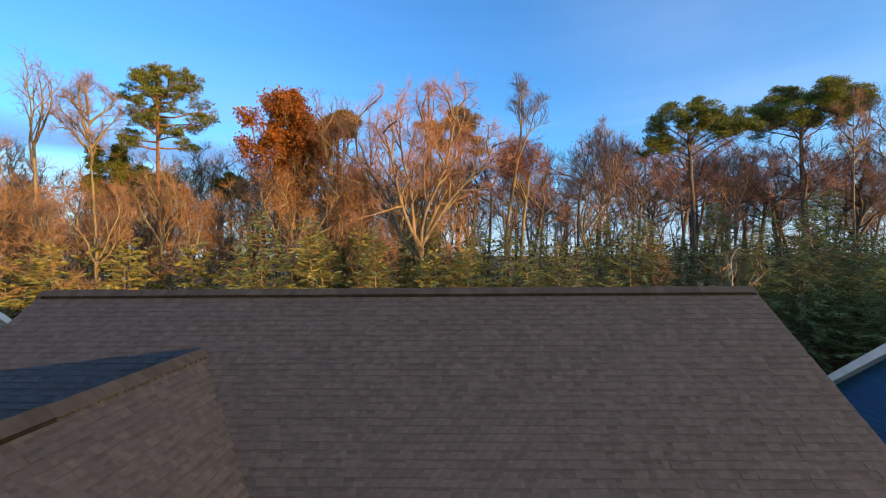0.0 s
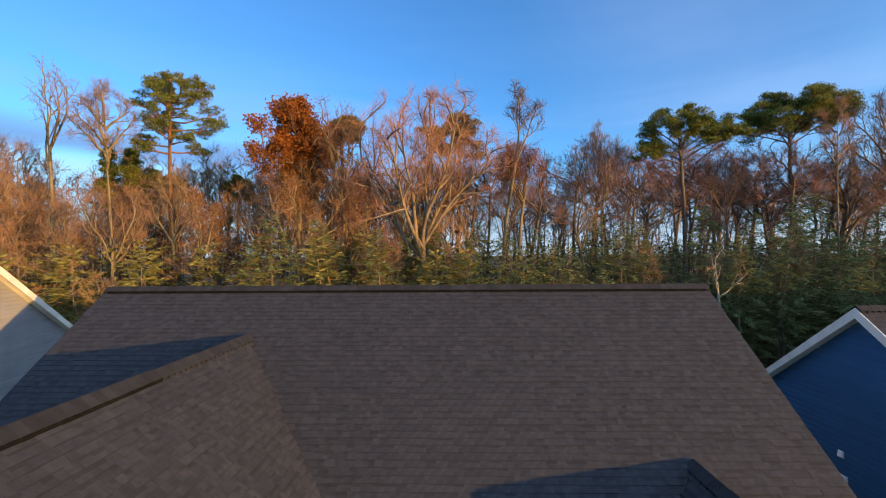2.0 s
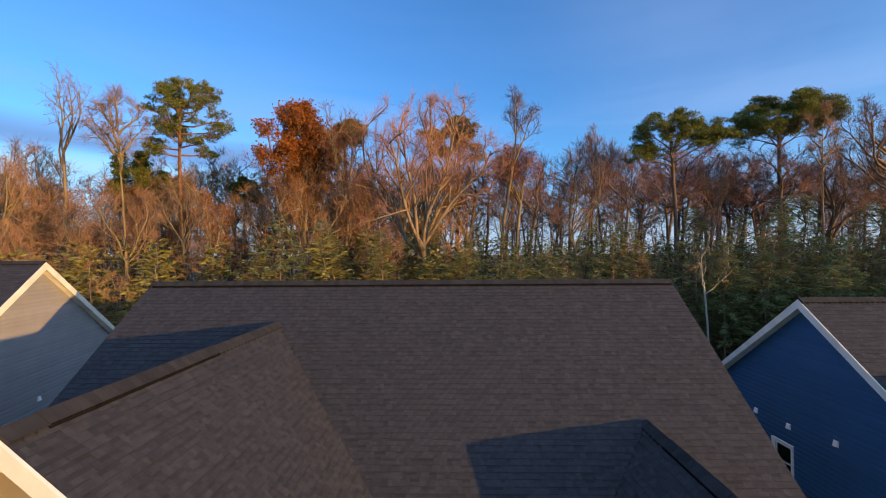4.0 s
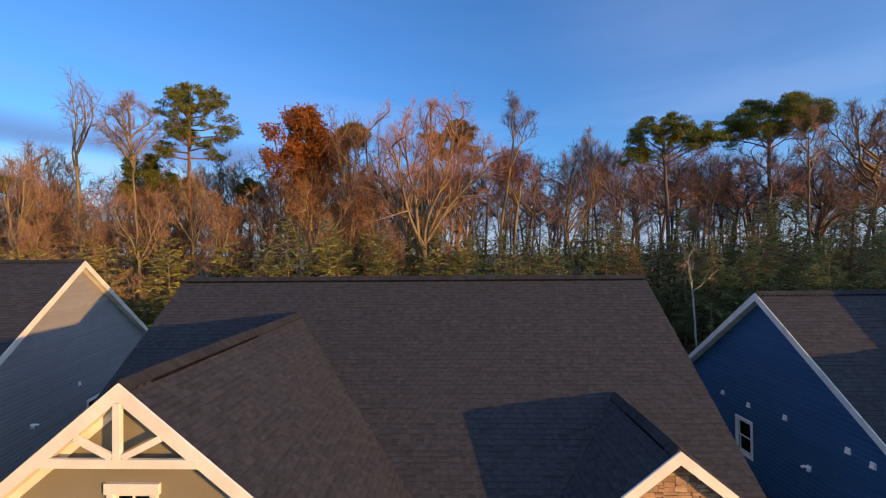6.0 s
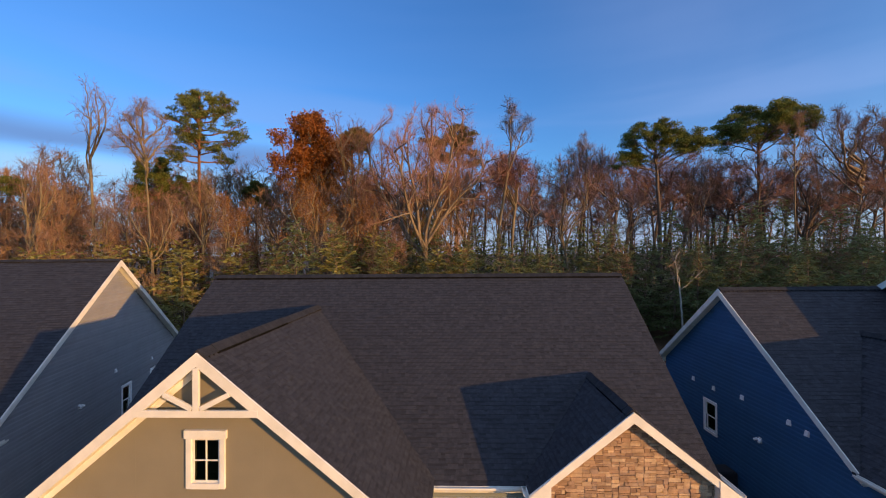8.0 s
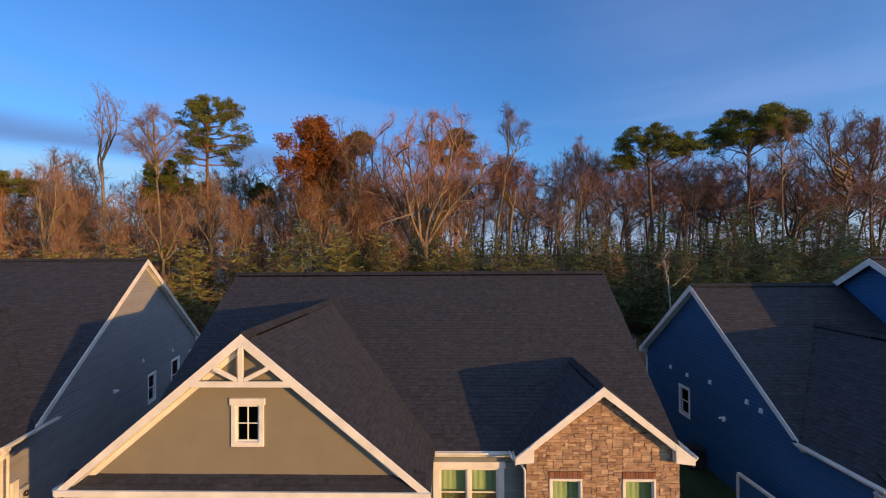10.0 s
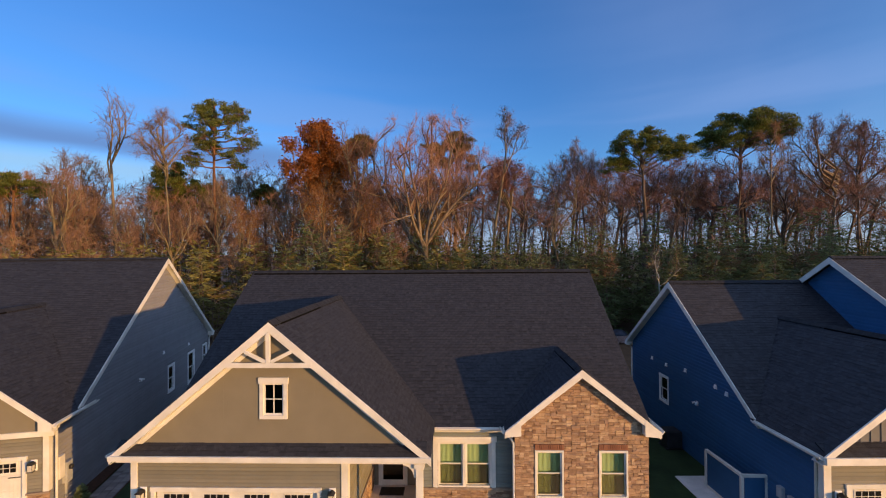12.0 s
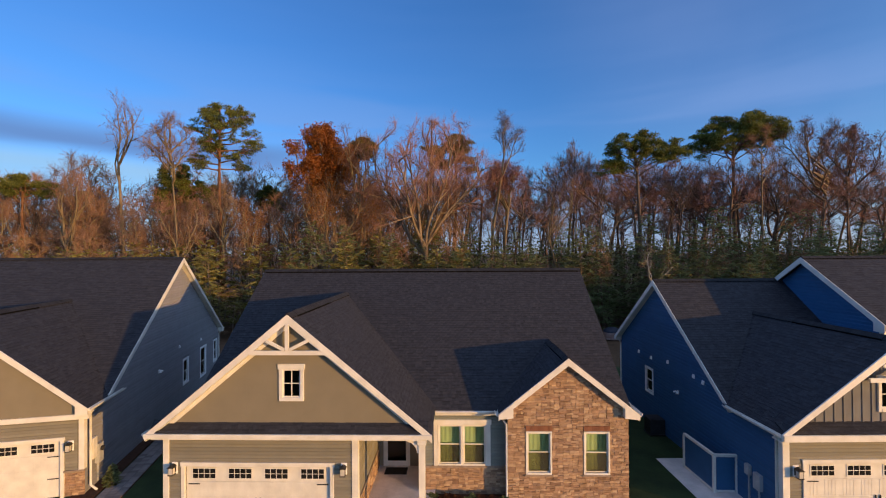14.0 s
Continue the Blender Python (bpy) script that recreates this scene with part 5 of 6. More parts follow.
def leaf_into(verts, faces, p, size, rng, flat=0.0, slim=1.0):
    a = Vector((rng.gauss(0, 1), rng.gauss(0, 1), rng.gauss(0, 1) * (1 - flat))).normalized()
    b = a.cross(Vector((rng.gauss(0, 1), rng.gauss(0, 1), rng.gauss(0, 1) + flat * 3))).normalized()
    k = len(verts)
    w = size * slim * rng.uniform(0.5, 0.8)
    verts += [p - a * size * 0.5, p + b * w * 0.5, p + a * size * 0.5, p - b * w * 0.45]
    faces.append((k, k + 1, k + 2, k + 3))


def twig_into(verts, faces, p, d, length, r):
    """A three-sided tapering twig."""
    a = d.cross(Vector((0.31, 0.95, 0.05))).normalized()
    b = d.cross(a)
    k = len(verts)
    verts += [p + a * r, p - a * r * 0.5 + b * r * 0.87, p - a * r * 0.5 - b * r * 0.87, p + d * length]
    faces += [(k, k + 1, k + 3), (k + 1, k + 2, k + 3), (k + 2, k, k + 3)]


def branch_off(rng, pts, t, angle, turn):
    """A point at t along a branch and the direction of a side branch that leaves it there."""
    q, d = along(pts, t)
    side = d.cross(Vector((0.2, 0.35, 0.92)) if abs(d.z) < 0.9 else Vector((1, 0.1, 0))).normalized()
    side = side * math.cos(turn) + d.cross(side) * math.sin(turn)
    return q, (d * math.cos(angle) + side * math.sin(angle)).normalized()


def grow(rng, levels, p, d, length, level, shape):
    """A branch and, level by level, the branches that leave it. shape: for each level the steps, crook, lift, number of
    side branches, where they begin, their angle in degrees and their length as a share."""
    steps, crook, lift, kids, start, angle, share = shape[level]
    pts = wander(rng, p, d, length, steps, crook, lift)
    levels[level].append(pts)
    turn = rng.uniform(0, 6.28)
    for k in range(kids if level + 1 < len(shape) else 0):
        t = min(1.0, start + (1 - start) * (k + rng.uniform(0.3, 1.0)) / kids)
        turn += 2.4 + rng.uniform(-0.5, 0.5)
        q, e = branch_off(rng, pts, t, radians(angle * rng.uniform(0.7, 1.25)), turn)
        grow(rng, levels, q, e, length * share * (1.2 - 0.6 * t) * rng.uniform(0.75, 1.2), level + 1, shape)


def limbs_of(rng, height, width, base, lean, limbs, spread, crook, lift, kids, low=0.8, drop=0.0, wide=1.0, leader=0.0):
    """A trunk up to its fork, or on through the crown as a leader, and the limbs that rise from it; kids: side branches of
    limb, branch and bough. The limbs open as far as the crown's width asks."""
    rise = height - base
    end = base + rise * leader
    trunk = wander(rng, Vector((0, 0, -0.1)), Vector((lean[0] * 0.5, lean[1] * 0.5, height)), end + 0.1, 9, 0.035 + crook * 0.1, 0.0)
    for q in trunk:
        q.x += lean[0] * max(0.0, q.z / height) ** 1.5 * 0.5
    shape = [(7, crook, lift, kids[0], 0.22, 38 * wide, 0.42), (5, crook * 1.15, lift * 0.9 - drop, kids[1], 0.2, 42 * wide, 0.46), (4, crook * 1.2, lift * 0.8 - drop, kids[2], 0.15, 45 * wide, 0.5), (2, crook, lift * 0.6, 0, 0, 0, 0)]
    levels = [[], [], [], []]
    turn = rng.uniform(0, 6.28)
    opened = math.asin(min(0.85, max(0.14, (width - 0.35 * rise) / (2 * rise)))) * 1.25 * spread / 34
    for k in range(limbs):
        turn += 6.283 / limbs * rng.uniform(0.8, 1.2) if limbs < 5 else 2.4 + rng.uniform(-0.4, 0.4)
        if leader:
            f = (k + rng.uniform(0, 0.9)) / limbs
            t, tilt = (base + (end - base) * f) / end, radians(spread * 1.6) * rng.uniform(0.75, 1.15) * (1.1 - 0.5 * f)
            ln = min(rise * 0.8, width * 0.52 * (1.15 - 0.35 * f) * rng.uniform(0.75, 1.15))
        else:
            t, tilt = 1.0 if k < 2 else rng.uniform(low, 1.0), opened * rng.uniform(0.55, 1.2)
            ln = rise * rng.uniform(0.8, 1.08) * (1.0 + 0.35 * (1 - t))
        q, e = branch_off(rng, trunk, min(t, 1.0), tilt, turn)
        e = (e + Vector((lean[0], lean[1], 0)) / height).normalized()
        grow(rng, levels, q, e, ln, 0, shape)
    return [trunk], levels


def nearest_on(pts, p):
    """The place on a line of points that lies nearest to p."""
    best = pts[0]
    for a, b in zip(pts, pts[1:]):
        d = b - a
        q = a + d * min(1.0, max(0.0, (p - a).dot(d) / d.length_squared))
        if (q - p).length < (best - p).length:
            best = q
    return best.copy()


def profile(h, fork):
    """The half width of a crown, as a share, at a share h of its height."""
    if h < 0.42:
        return fork + (1 - fork) * (max(0.0, h) / 0.42) ** 0.8
    return max(0.22, 1 - (min(1.0, (h - 0.42) / 0.60)) ** 2.3) ** 0.5


def fitted(paths, base, height, width, depth, centre, fork=0.3):
    """Draws all the lines of a crown in or out so that it rounds off to the width and height wanted above its base."""
    points = list({id(q): q for level in paths for pts in level for q in pts}.values())
    top = sorted(q.z for q in points)[int(0.985 * (len(points) - 1))]
    hi = [q for q in points if q.z > base]
    cx, cy = sum(q.x for q in hi) / len(hi), sum(q.y for q in hi) / len(hi)
    bins = [[] for i in range(9)]
    for q in hi:
        bins[min(8, int(9 * (q.z - base) / (top - base)))].append(math.hypot(q.x - cx, q.y - cy))
    reach = [sorted(b)[int(0.93 * (len(b) - 1))] if b else 0.5 for b in bins]
    reach = [(reach[max(i - 1, 0)] + 2 * reach[i] + reach[min(i + 1, 8)]) / 4 for i in range(9)]
    for q in points:
        h = (q.z - base) / (top - base)
        k = min(7.999, max(0.0, h * 9 - 0.5))
        r = reach[int(k)] + (reach[int(k) + 1] - reach[int(k)]) * (k - int(k))
        grown = min(3.0, max(0.4, width / 2 * profile(h, fork) / max(r, 0.2)))
        f = min(1.0, max(0.0, (q.z - base) / max(0.1, (top - base) * 0.4)))
        q.x += f * ((q.x - cx) * grown + centre[0] - q.x)
        q.y += f * ((q.y - cy) * grown * depth + centre[1] - q.y)
        if q.z > base:
            q.z = base + (height - base) * (h if h < 1 else 1 + 0.25 * (h - 1))


def bare_meshes(name, seed, height, width, base, radius, bark, twig, limbs=5, spread=34, crook=0.16, lift=0.05, kids=(6, 5, 4), twigs=5, lean=(0, 0), low=0.8, leaves=0, leaf_mat=None, leaf_low=0.0, leaf_size=(0.15, 0.27), depth=1.0, thick=1.0, size=1.0, drop=0.0, subs=2, fork=0.3, wide=1.0, leader=0.0):
    """A leafless or half-bare hardwood: meshes of the trunk with its limbs, of the twigs, and of any leaves."""
    rng = random.Random(seed)
    trunk, levels = limbs_of(rng, height - 0.5, width, base, lean, limbs, spread, crook, lift, kids, low, drop, wide, leader)
    fitted(levels, base, height - 0.5, width - 0.8, depth, lean, fork)
    tv, tf, wv, wf, lv, lf = [], [], [], [], [], []
    tube(tv, tf, trunk[0], [radius * ((1.35 if i == 0 else 1.0) - (0.8 if leader else 0.25) * i / 9) for i in range(10)], 9)
    first = (0.62, 0.3, 0.13, 0.06)
    for o, level in enumerate(levels):
        for pts in level:
            # a limb leaves the trunk where the trunk still is, after the crown has been drawn in
            if o == 0:
                pts[0] = nearest_on(trunk[0], pts[0])
            n = len(pts) - 1
            r0 = max(0.016 * thick, first[o] * radius * rng.uniform(0.8, 1.1))
            r = [max(0.011 * thick, r0 * (1 - 0.7 * i / n)) for i in range(n + 1)]
            if o < 2:
                tube(tv, tf, pts, r, (7, 5)[o])
            else:
                tube(wv, wf, pts, r, 3)
    for o, count in ((1, twigs // 2), (2, twigs - 1), (3, twigs)):
        for pts in levels[o]:
            for i in range(count):
                p, d = along(pts, rng.uniform(0.3, 1.0))
                d2 = (outward(rng, d, rng.uniform(0.25, 0.85)) + Vector((0, 0, 0.2 - drop))).normalized()
                ln = rng.uniform(0.45, 1.1) * size
                twig_into(wv, wf, p, d2, ln, 0.014 * thick)
                for k in range(subs):
                    q = p + d2 * ln * rng.uniform(0.25, 0.85)
                    d3 = (outward(rng, d2, rng.uniform(0.4, 0.9)) + Vector((0, 0, 0.12))).normalized()
                    if subs > 1:
                        twig_into(wv, wf, q, d3, ln * rng.uniform(0.35, 0.65), 0.010 * thick)
                    else:
                        w = d3.cross(d2).normalized() * 0.010 * thick
                        wf.append((len(wv), len(wv) + 1, len(wv) + 2))
                        wv += [q + w, q - w, q + d3 * ln * rng.uniform(0.4, 0.7)]
                if leaves and p.z > base + (height - base) * leaf_low * rng.uniform(0.4, 1.4):
                    for k in range(leaves):
                        q = p + d2 * ln * rng.uniform(0.2, 1.0) + Vector((rng.gauss(0, 1), rng.gauss(0, 1), rng.gauss(0, 1))) * 0.2
                        leaf_into(lv, lf, q, rng.uniform(*leaf_size), rng)
    out = [mesh_of(name + "_trunk", tv, tf, bark, True), mesh_of(name + "_twigs", wv, wf, twig)]
    if lv:
        out.append(mesh_of(name + "_leaves", lv, lf, leaf_mat))
    return out


def puff_into(rng, verts, faces, c, s, tuft, slim=0.3):
    """A clump of needle tufts: a low dome, ragged below."""
    for k in range(int(tuft * s * s)):
        o = Vector((rng.gauss(0, 1), rng.gauss(0, 1), rng.gauss(0, 1))).normalized() * (rng.random() ** 0.45) * s
        o.z = abs(o.z) * 0.7 if rng.random() < 0.78 else o.z * 0.4
        leaf_into(verts, faces, c + o, rng.uniform(0.26, 0.5), rng, 0.0, slim)


def pine_meshes(name, seed, height, width, base, radius, limbs=14, spread=62, lift=0.12, flat=False, tuft=150, clump=(0.6, 1.05), needles=None, dead=5, lean=(0, 0), kids=(5, 2), bark=None):
    """A pine of the coast: bare trunk, crooked limbs near the top, needles in clumps with gaps between."""
    rng = random.Random(seed)
    tv, tf, nv, nf = [], [], [], []
    top = height - 1.0
    reach = base + (top - base) * (0.45 if flat else 0.95)
    trunk = wander(rng, Vector((0, 0, -0.1)), Vector((0, 0, 1)), reach + 0.1, 12, 0.03, 0.02)
    for q in trunk:
        q.x += lean[0] * max(0.0, q.z / height) ** 1.5
    tube(tv, tf, trunk, [radius * ((1.3 if i == 0 else 1.0) - (0.45 if flat else 0.72) * i / 12) for i in range(13)], 10)
    shape = [(6, 0.16, lift, kids[0], 0.35, 42, 0.4), (4, 0.2, lift, kids[1], 0.3, 42, 0.5), (3, 0.2, lift, 0, 0, 0, 0)]
    levels = [[], [], []]
    turn = rng.uniform(0, 6.28)
    for k in range(limbs):
        f = (k + rng.uniform(0, 0.8)) / limbs
        t = (base * 0.97 + (reach - base * 0.97) * f) / reach
        turn += 2.4 + rng.uniform(-0.5, 0.5)
        tilt = radians(spread * ((1.15 - 0.55 * f) if flat else (1.2 - 0.3 * f)) * rng.uniform(0.85, 1.15))
        q, e = branch_off(rng, trunk, min(t, 1.0), tilt, turn)
        ln = width * 0.5 * (rng.uniform(0.8, 1.1) if flat else (0.3 + 0.95 * math.sin(3.0 * min(1.0, 0.08 + 0.75 * f))) * rng.uniform(0.65, 1.05))
        grow(rng, levels, q, e, ln, 0, shape)
    fitted(levels, base, top, width - 1.4, 1.0, lean, 0.2 if flat else 0.32)
    for o, level in enumerate(levels):
        for pts in level:
            if o == 0:
                pts[0] = nearest_on(trunk, pts[0])
            n = len(pts) - 1
            r0 = (0.30, 0.14, 0.07)[o] * radius * rng.uniform(0.85, 1.1) + 0.012
            tube(tv, tf, pts, [r0 * (1 - 0.72 * i / n) for i in range(n + 1)], (6, 4, 3)[o])
    for i in range(dead):
        p, d = along(trunk, rng.uniform(0.5, 0.97) * base / reach)
        a = rng.uniform(0, 6.28)
        tube(tv, tf, wander(rng, p, Vector((math.cos(a), math.sin(a), 0.2)), rng.uniform(0.6, 1.8), 3, 0.2, 0.0), [0.045, 0.035, 0.025, 0.01], 4)
    for o, level in enumerate(levels):
        for pts in level:
            puff_into(rng, nv, nf, pts[-1] + Vector((0, 0, 0.1)), rng.uniform(*clump) * (1.0, 1.0, 0.9)[o], tuft)
            if o == 1 and rng.random() < 0.7:
                puff_into(rng, nv, nf, along(pts, 0.65)[0] + Vector((0, 0, 0.2)), rng.uniform(*clump) * 0.75, tuft)
    if not flat:
        puff_into(rng, nv, nf, trunk[-1] + Vector((0, 0, 0.3)), clump[1], tuft)
    return [mesh_of(name + "_trunk", tv, tf, bark or M_BARK_PINE, True), mesh_of(name + "_needles", nv, nf, needles or M_NEEDLE)]


def evergreen_meshes(name, seed, height, width, boughs, mat, blade=(0.32, 0.62), thin=0.16, density=11, droop=-0.05, stems=1):
    """An understory evergreen: a thin stem and uneven tiers of spreading boughs, each a flat fan of feathery sprays."""
    rng = random.Random(seed)
    tv, tf, nv, nf = [], [], [], []
    lines = []
    for i in range(stems):
        lean = Vector((rng.uniform(-0.25, 0.25), rng.uniform(-0.25, 0.25), 1)) if i else Vector((0, 0, 1))
        pts = wander(rng, Vector((0.02 * i * height, 0.015 * i * height, -0.1)), lean, height * (1.0, 0.82, 0.7)[i], 8, 0.05, 0.03)
        tube(tv, tf, pts, [0.010 * height * (1 - j / 8.6) for j in range(9)], 5)
        lines.append(pts)
    for i in range(boughs):
        t = 0.04 + 0.95 * ((i + rng.random()) / boughs) ** 0.9
        p, d = along(lines[i % stems if t < 0.6 else 0], t)
        a = i * 2.399 + rng.uniform(-0.6, 0.6)
        ln = width * 0.5 * min(1.0, (1.04 - t) * 1.35) ** 0.85 * rng.uniform(0.6, 1.15) + 0.12 * blade[1]
        limb = wander(rng, p, Vector((math.cos(a), math.sin(a), rng.uniform(-0.12, 0.62))), ln, 4, 0.12, droop)
        r = 0.0028 * height
        tube(tv, tf, limb[::2], [r, r * 0.6, r * 0.2], 3)
        for k in range(max(4, int(density * ln / blade[1]))):
            q, dq = along(limb, 0.08 + 0.92 * rng.random() ** 0.75)
            flat = Vector((dq.y, -dq.x, 0)) * (1 if k % 2 else -1)
            e = (dq * rng.uniform(0.5, 1.0) + flat * rng.uniform(0.2, 1.0) + Vector((0, 0, rng.uniform(-0.28, 0.16)))).normalized()
            up = Vector((rng.gauss(0, 0.5), rng.gauss(0, 0.5), 1))
            w = e.cross(up).normalized() * thin * rng.uniform(0.35, 0.65)
            ls = rng.uniform(*blade)
            q = q + Vector((0, 0, rng.gauss(0, 0.007) * height))
            j = len(nv)
            nv += [q, q + e * ls * 0.45 + w, q + e * ls, q + e * ls * 0.4 - w]
            nf.append((j, j + 1, j + 2, j + 3))
    return [mesh_of(name + "_trunk", tv, tf, M_BARK_GREY, True), mesh_of(name + "_sprays", nv, nf, mat)]


def plant(meshes, m, label, group="", category="tree", names=("trunk", "crown", "foliage")):
    t = thing("tree", m, label, category, group)
    for n, me in zip(names, meshes):
        piece(n, me, t)
    return t


def spot(x, y, turn=0.0, size=1.0, wide=1.0):
    return Matrix.Translation((x, y, 0)) @ Matrix.Rotation(radians(turn), 4, "Z") @ Matrix.Diagonal((size * wide, size * wide, size, 1))


def build_hero_trees():
    # pines
    plant(pine_meshes("tall_pine", 4, 29.8, 10.4, 20.8, 0.33, 24, 68, 0.03, clump=(0.42, 0.85), tuft=130, kids=(5, 2)), spot(-29.5, 46.8), "tall pine with a bare reddish trunk and high crown")
    # the next two have darker bark, which paints in the shade on their trunks
    plant(pine_meshes("umbrella_pine", 8, 26.0, 11.8, 19.6, 0.30, 10, 56, 0.03, True, 150, (0.55, 0.95), kids=(7, 3), bark=M_BARK_DARK), spot(27.2, 47.8), "umbrella-crowned pine, its trunk coloured dark for shade")
    plant(pine_meshes("broad_pine", 13, 30.8, 13.6, 23.4, 0.34, 13, 52, 0.03, True, 130, (0.7, 1.15), kids=(8, 3), bark=M_BARK_DARK), spot(45.8, 55.7), "broad-crowned tall pine above the bare woods")
    plant(pine_meshes("half_hidden_pine", 15, 22.5, 6.8, 15.0, 0.22, 12, 70, 0.05), spot(-38.6, 51.0), "darker pine half hidden behind bare trees")
    plant(pine_meshes("dark_pine", 16, 21.5, 8.0, 16.8, 0.26, 8, 65, 0.03, True), spot(-61.5, 52.0), "dark pine among bare hardwoods")
    plant(pine_meshes("low_pine", 17, 20.6, 7.0, 15.5, 0.24, 8, 65, 0.03, True), spot(-36.5, 55.0, 40), "pine with a broad crown among bare trees")
    plant(pine_meshes("small_pine", 18, 20.4, 5.0, 16.0, 0.20, 8, 65, 0.03, True), spot(-27.5, 58.0, 80), "small pine crown rising out of the bare wood")
    plant(pine_meshes("warm_lit_pine", 19, 26.4, 5.0, 22.0, 0.28, 9, 62, 0.05, True, needles=M_NEEDLE_WARM_LIT), spot(-11.4, 50.5, 10), "pine behind the red oak, its crown tinted olive for warm light")
    plant(pine_meshes("warm_lit_pine_b", 20, 27.5, 8.6, 21.0, 0.30, 10, 62, 0.05, True, needles=M_NEEDLE_WARM_LIT), spot(1.6, 54.0, 50), "pine behind a bare hardwood, needles tinted olive-brown for warm light")
    # hardwoods that stand out
    plant(bare_meshes("rust_oak", 5, 25.9, 9.0, 15.0, 0.34, M_BARK_GREY, M_TWIG, 7, 34, 0.18, 0.02, (6, 5, 4), 4, lean=(-1.2, 0), fork=0.5, leaves=7, leaf_mat=M_LEAF_RUST, leaf_low=0.30, leaf_size=(0.2, 0.34)), spot(-14.3, 45.6), "oak still holding its rust-red leaves")
    plant(bare_meshes("rust_oak_b", 6, 20.8, 8.2, 11.0, 0.24, M_BARK_GREY, M_TWIG, 5, 34, 0.2, 0.07, (5, 5, 4), 4, leaves=2, leaf_mat=M_LEAF_AMBER, leaf_low=0.25, leaf_size=(0.2, 0.32)), spot(-16.2, 46.6), "smaller oak with thin orange-brown leaves")
    plant(bare_meshes("spreading_maple", 7, 26.8, 18.4, 10.0, 0.38, M_BARK_GREY, M_TWIG_RED, 9, 42, 0.17, 0.0, (8, 6, 4), 5, low=0.8, thick=0.85, size=1.15, fork=0.16, subs=1), spot(-2.2, 44.5, 75), "large forked hardwood with bare spreading branches")
    plant(bare_meshes("tall_bare", 25, 30.8, 6.6, 21.5, 0.21, M_BARK_PALE, M_TWIG_GREY, 4, 44, 0.07, 0.02, (6, 3, 2), 2, thick=1.2, low=0.88, fork=0.14), spot(-43.0, 46.8, 10), "tall slender leafless tree, forked high up")
    plant(bare_meshes("tall_twiggy", 29, 26.4, 7.0, 17.5, 0.22, M_BARK_PALE, M_TWIG_GREY, 9, 34, 0.16, 0.03, (5, 4, 3), 3, lean=(-1.7, 0), leader=0.6, fork=0.6), spot(-32.3, 41.9), "tall leafless tree with fine grey twigs")
    plant(bare_meshes("leaning_bare", 31, 28.6, 5.6, 20.5, 0.22, M_BARK_PALE, M_TWIG_GREY, 3, 34, 0.14, 0.10, (5, 4, 3), 4, lean=(2.6, 0), low=0.75), spot(6.3, 46.8), "slender leaning leafless tree with pale bark")
    plant(bare_meshes("russet_crowned", 33, 21.8, 7.0, 15.0, 0.22, M_BARK_PALE, M_TWIG_ROSE, 6, 36, 0.16, 0.08, (6, 5, 3), 4, leaves=2, leaf_mat=M_LEAF_ROSE, leaf_size=(0.12, 0.2)), spot(8.4, 48.2), "slim tree with a rounded dull-red crown")
    plant(bare_meshes("open_oak", 37, 25.6, 7.4, 12.5, 0.28, M_BARK_PALE, M_TWIG_ROSE, 5, 30, 0.16, 0.03, (5, 4, 3), 3), spot(-11.0, 44.6, 30), "tall open-crowned oak with rosy bare twigs")
    plant(bare_meshes("grey_bare", 41, 26.4, 8.6, 15.0, 0.22, M_BARK_GREY, M_TWIG_GREY, 9, 26, 0.12, 0.05, (6, 4, 3), 3, leader=0.35), spot(20.9, 57.3, 30), "grey leafless tree with fine upright twigs")
    plant(bare_meshes("grey_crowned", 42, 28.6, 11.0, 15.5, 0.26, M_BARK_GREY, M_TWIG_ROSE, 9, 32, 0.15, 0.03, (6, 5, 3), 3, leader=0.4), spot(53.0, 50.0, 100), "tall leafless tree with a broad twiggy crown")
    plant(bare_meshes("brown_crowned", 44, 27.6, 10.0, 16.0, 0.26, M_BARK_DARK, M_TWIG_RED, 9, 32, 0.15, 0.03, (6, 5, 3), 3, leader=0.4, leaves=1, leaf_mat=M_LEAF_BROWN), spot(60.5, 52.5, 10), "tall tree with dull red-brown twigs and last leaves")
    plant(bare_meshes("dark_crooked", 43, 22.8, 11.5, 11.0, 0.36, M_BARK_DARK, M_TWIG_GREY, 5, 38, 0.26, 0.09, (6, 5, 4), 3), spot(51.6, 53.8, 30), "dark crooked hardwood with bare twisting limbs")
    plant(bare_meshes("white_stem", 47, 25.8, 4.6, 17.5, 0.17, M_BARK_PALE, M_TWIG, 8, 30, 0.14, 0.05, (4, 3, 3), 3, leader=0.7), spot(43.1, 46.1, 30), "slim tree with a pale straight stem")
